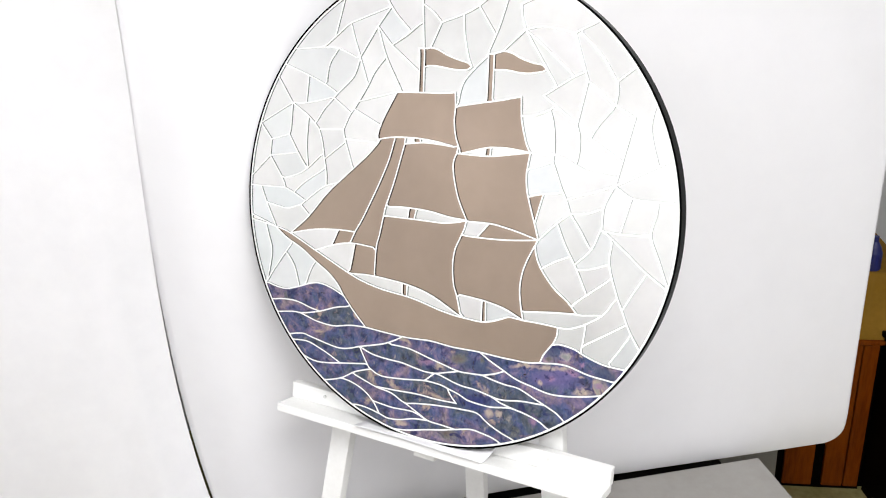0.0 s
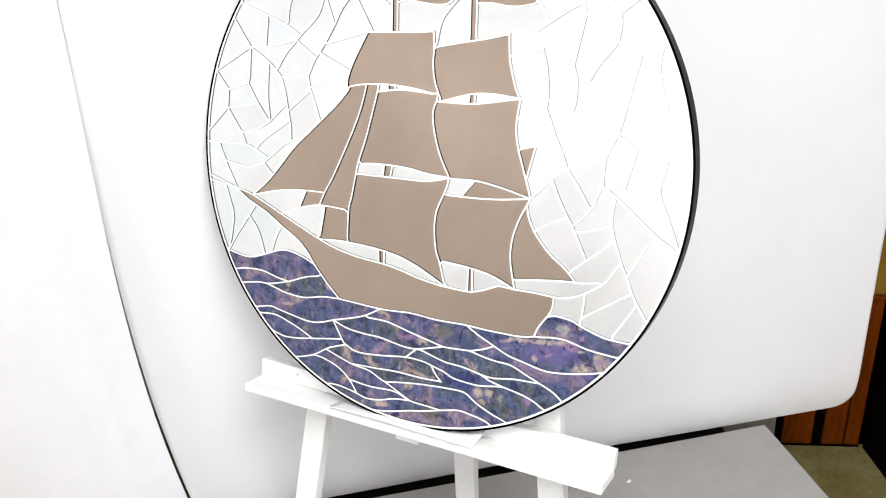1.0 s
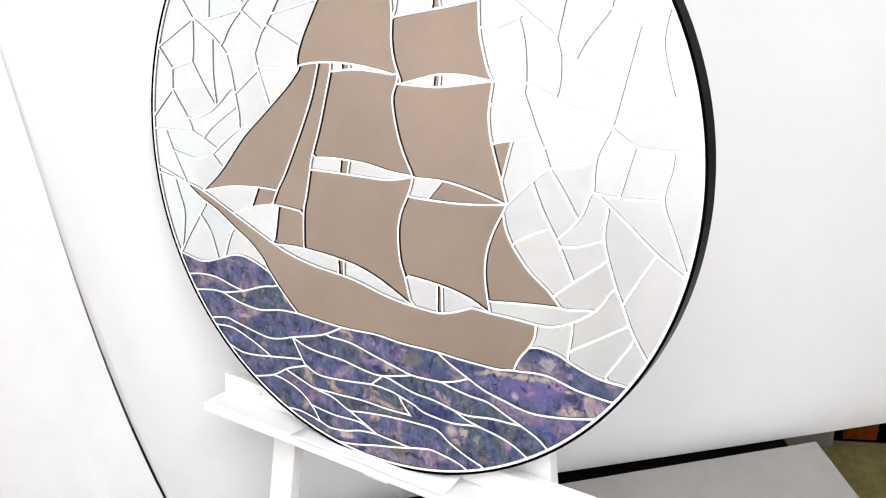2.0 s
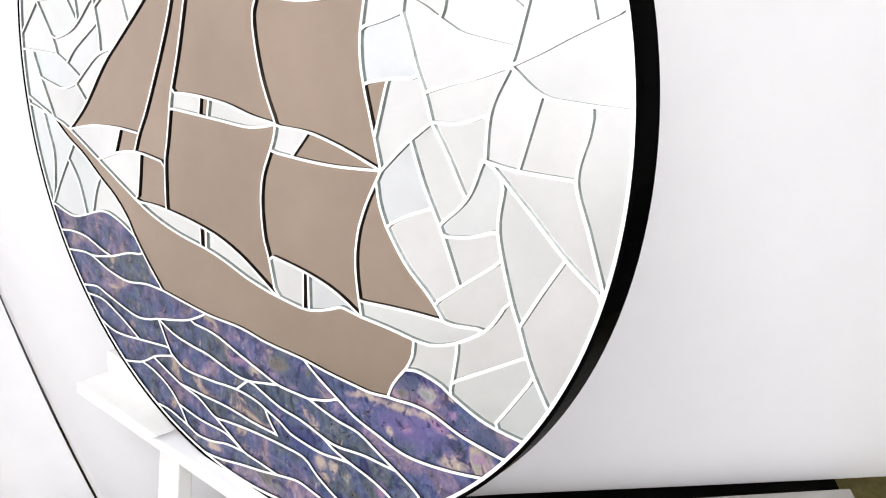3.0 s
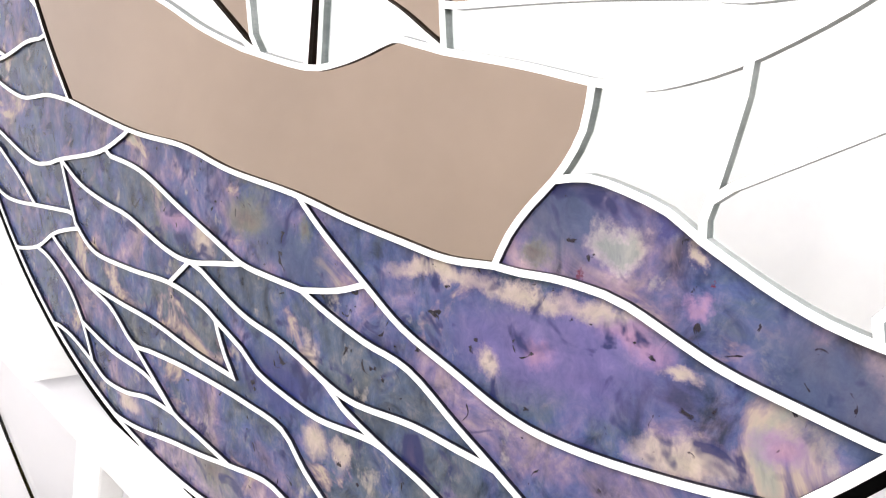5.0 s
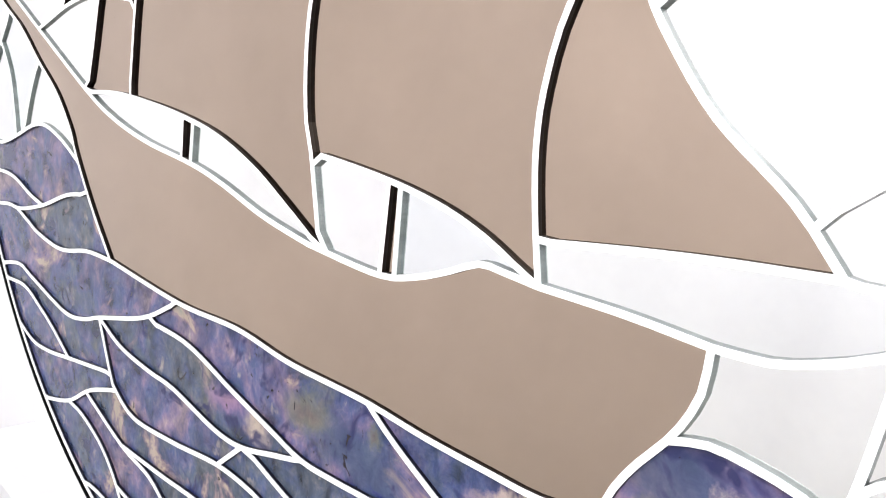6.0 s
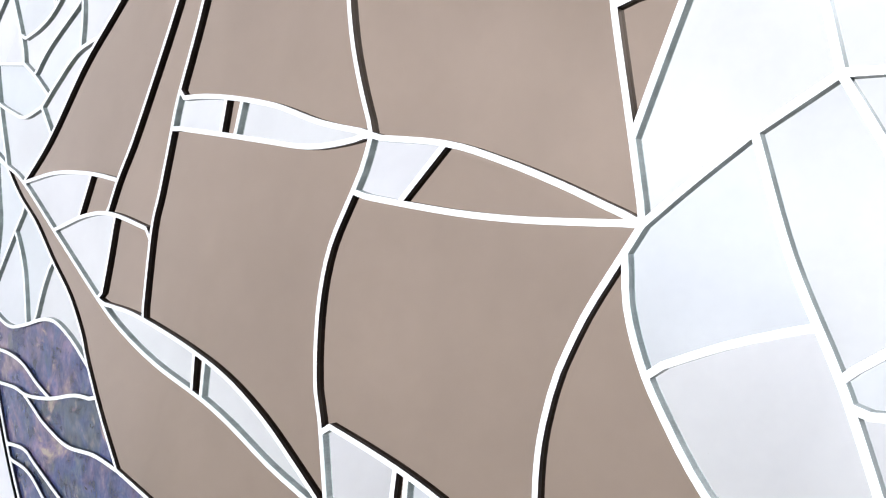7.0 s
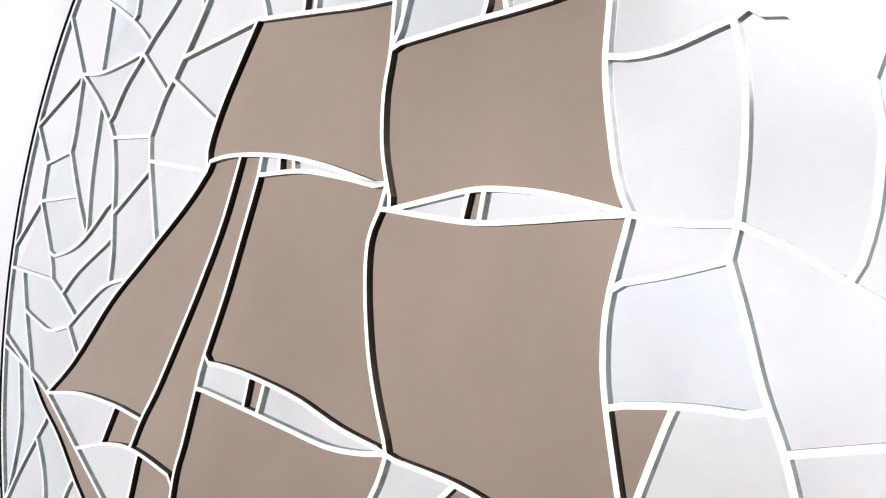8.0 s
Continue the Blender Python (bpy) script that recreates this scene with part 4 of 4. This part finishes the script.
SAILS = [(-34, 149), (89, 138), (-174, 4), (-99, 27), (-17, 57), (96, 36), (165, 21), (-31, -60), (90, -86), (179, -111), (-180, -53), (-136, -88), (117, -26)]
HULL = [(33, -191)]
FLAGS = [(10, 235), (128, 226)]
MASTS = [(-28, 214), (91, 204), (-37, 109), (90, 94), (-45, -8), (-54, -132), (86, -150)]
SHORE = [(-400, -140), (-343, -145), (-182, -150), (-129, -203), (184, -219), (206, -188), (318, -213), (400, -230)]
# pale blue sky pieces; at (179, 55) a reflection's tone is painted as tint
TINTED = [(179, 55), (195, -47), (-218, 189), (-304, 96), (-358, -32), (116, -145), (312, -193)]
GAP = 1.15
DEEP = 0.0019


def inside(p, ring):
    n = 0
    for a, b in zip(ring, ring[1:] + ring[:1]):
        if (a.y > p[1]) != (b.y > p[1]) and p[0] < (b.x - a.x) * (p[1] - a.y) / (b.y - a.y) + a.x:
            n += 1
    return n % 2 == 1


def kind_of(ring):
    for name, seeds in (("mast_piece", MASTS), ("flag_piece", FLAGS), ("hull_piece", HULL), ("sail_piece", SAILS)):
        if any(inside(s, ring) for s in seeds):
            return name
    area, cx, cy = 0.0, 0.0, 0.0
    for a, b in zip(ring, ring[1:] + ring[:1]):
        w = cross2(a, b)
        area, cx, cy = area + w, cx + (a.x + b.x) * w, cy + (a.y + b.y) * w
    cx, cy = cx / (3 * area), cy / (3 * area)
    for (x0, z0), (x1, z1) in zip(SHORE, SHORE[1:]):
        if x0 <= cx <= x1:
            return "wave_piece" if cy < z0 + (z1 - z0) * (cx - x0) / (x1 - x0) else "sky_piece"
    return "sky_piece"


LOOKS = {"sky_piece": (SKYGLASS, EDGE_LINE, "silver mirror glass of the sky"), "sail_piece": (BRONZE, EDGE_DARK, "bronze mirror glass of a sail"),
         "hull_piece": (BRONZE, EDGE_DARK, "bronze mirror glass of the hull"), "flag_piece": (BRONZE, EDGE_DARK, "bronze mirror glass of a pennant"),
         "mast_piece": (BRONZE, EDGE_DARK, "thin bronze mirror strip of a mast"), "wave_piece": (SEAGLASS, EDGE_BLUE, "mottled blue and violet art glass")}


def disc_ring(bm, r0, r1, y0, y1, seg=192):
    """A flat-faced hoop between two radii and two depths."""
    rings = []
    for r, y in ((r0, y0), (r1, y0), (r1, y1), (r0, y1)):
        rings.append([bm.verts.new((r * math.cos(2 * math.pi * k / seg), y, r * math.sin(2 * math.pi * k / seg))) for k in range(seg)])
    for a in range(4):
        for k in range(seg):
            p, q = rings[a], rings[(a + 1) % 4]
            bm.faces.new((p[k], q[k], q[(k + 1) % seg], p[(k + 1) % seg]))
    bmesh.ops.recalc_face_normals(bm, faces=bm.faces)


def mosaic():
    t = thing("mosaic_panel", PANEL, "round mirror mosaic of a sailing ship on blue waves", "wall art")
    bm = bmesh.new()
    disc_ring(bm, 0.3782, 0.3812, -0.0006, PANEL_T)
    part("edge_band", bm, RIM, t, "glossy black edge band")
    bm = bmesh.new()
    bmesh.ops.create_cone(bm, cap_ends=True, segments=96, radius1=0.3775, radius2=0.3775, depth=PANEL_T - 0.006, matrix=Matrix.Translation((0, (PANEL_T - 0.006) / 2 + 0.005, 0)) @ pose(0, 0, 0, 90))
    part("backing_board", bm, BACK, t, "round wooden backing board")
    seg, r_in = 180, 376.5
    lines = [smooth(c) for c in CUTS]
    rim = [Vector((r_in * math.cos(k * 2 * math.pi / seg), r_in * math.sin(k * 2 * math.pi / seg))) for k in range(seg)]
    lines.append(rim + [rim[0].copy()])
    tie_ends(lines)
    rings = [f for f in tiles(lines) if sum(p.length for p in f) / len(f) < r_in + 1]
    gv, gf = [], []

    def ring_faces(outer, inner):
        n, base = len(outer), len(gv)
        gv.extend((p.x / 1000, 0.0, p.y / 1000) for p in outer)
        gv.extend((p.x / 1000, 0.0, p.y / 1000) for p in inner)
        for k in range(n):
            a, b = base + k, base + (k + 1) % n
            c, d = base + n + (k + 1) % n, base + n + k
            if (inner[k] - inner[(k + 1) % n]).length < 1e-4:
                gf.append((a, b, d))
            else:
                gf.append((a, b, c, d))
    for ring in rings:
        inner = shrink(ring, GAP)
        if inner is None:
            base = len(gv)
            gv.extend((p.x / 1000, 0.0, p.y / 1000) for p in ring)
            gf.append(tuple(range(base, base + len(ring))))
            continue
        ring_faces(ring, inner)
        clean = [p for k, p in enumerate(inner) if (p - inner[k - 1]).length > 1e-4]
        if len(clean) < 3:
            continue
        kind = kind_of(ring)
        glass, edge, label = LOOKS[kind]
        if kind == "sky_piece" and any(inside(q, ring) for q in TINTED):
            glass, label = PALEBLUE, "pale blue mirror glass of the sky"
        west = kind == "sky_piece" and sum(p.x for p in clean) / len(clean) < -120
        deep = DEEP * (0.6 if kind == "hull_piece" else 0.82 if west else 1.0)
        bm = bmesh.new()
        top = [bm.verts.new((p.x / 1000, 0.0, p.y / 1000)) for p in clean]
        # each wall in two bands, the crease shade put into their colours
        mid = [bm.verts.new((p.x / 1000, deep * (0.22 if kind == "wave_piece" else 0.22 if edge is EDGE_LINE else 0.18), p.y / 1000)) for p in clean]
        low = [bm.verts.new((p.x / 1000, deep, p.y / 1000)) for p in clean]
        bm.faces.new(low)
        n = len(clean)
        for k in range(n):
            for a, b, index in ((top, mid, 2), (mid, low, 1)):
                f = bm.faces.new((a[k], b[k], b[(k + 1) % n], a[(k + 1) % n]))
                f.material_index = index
        bmesh.ops.recalc_face_normals(bm, faces=bm.faces)
        bm.normal_update()
        bm.faces.ensure_lookup_table()
        if bm.faces[0].normal.y > 0:
            bmesh.ops.reverse_faces(bm, faces=bm.faces)
        part(kind, bm, [glass, edge, {EDGE_LINE: EDGE_CLEAR, EDGE_DARK: EDGE_BROWN}.get(edge, EDGE_SHADED)], t, label)
    # white border between the outermost pieces and the edge band
    base, m = len(gv), seg
    for r in (r_in, 378.3):
        gv.extend((r * math.cos(k * 2 * math.pi / m) / 1000, 0.0, r * math.sin(k * 2 * math.pi / m) / 1000) for k in range(m))
    gf.extend((base + k, base + m + k, base + m + (k + 1) % m, base + (k + 1) % m) for k in range(m))
    me = bpy.data.meshes.new("grout")
    me.from_pydata(gv, [], gf)
    me.materials.append(GROUT)
    g = new("grout", me)
    g.parent = t
    tagged(g, "smooth white grout lines")


mosaic()
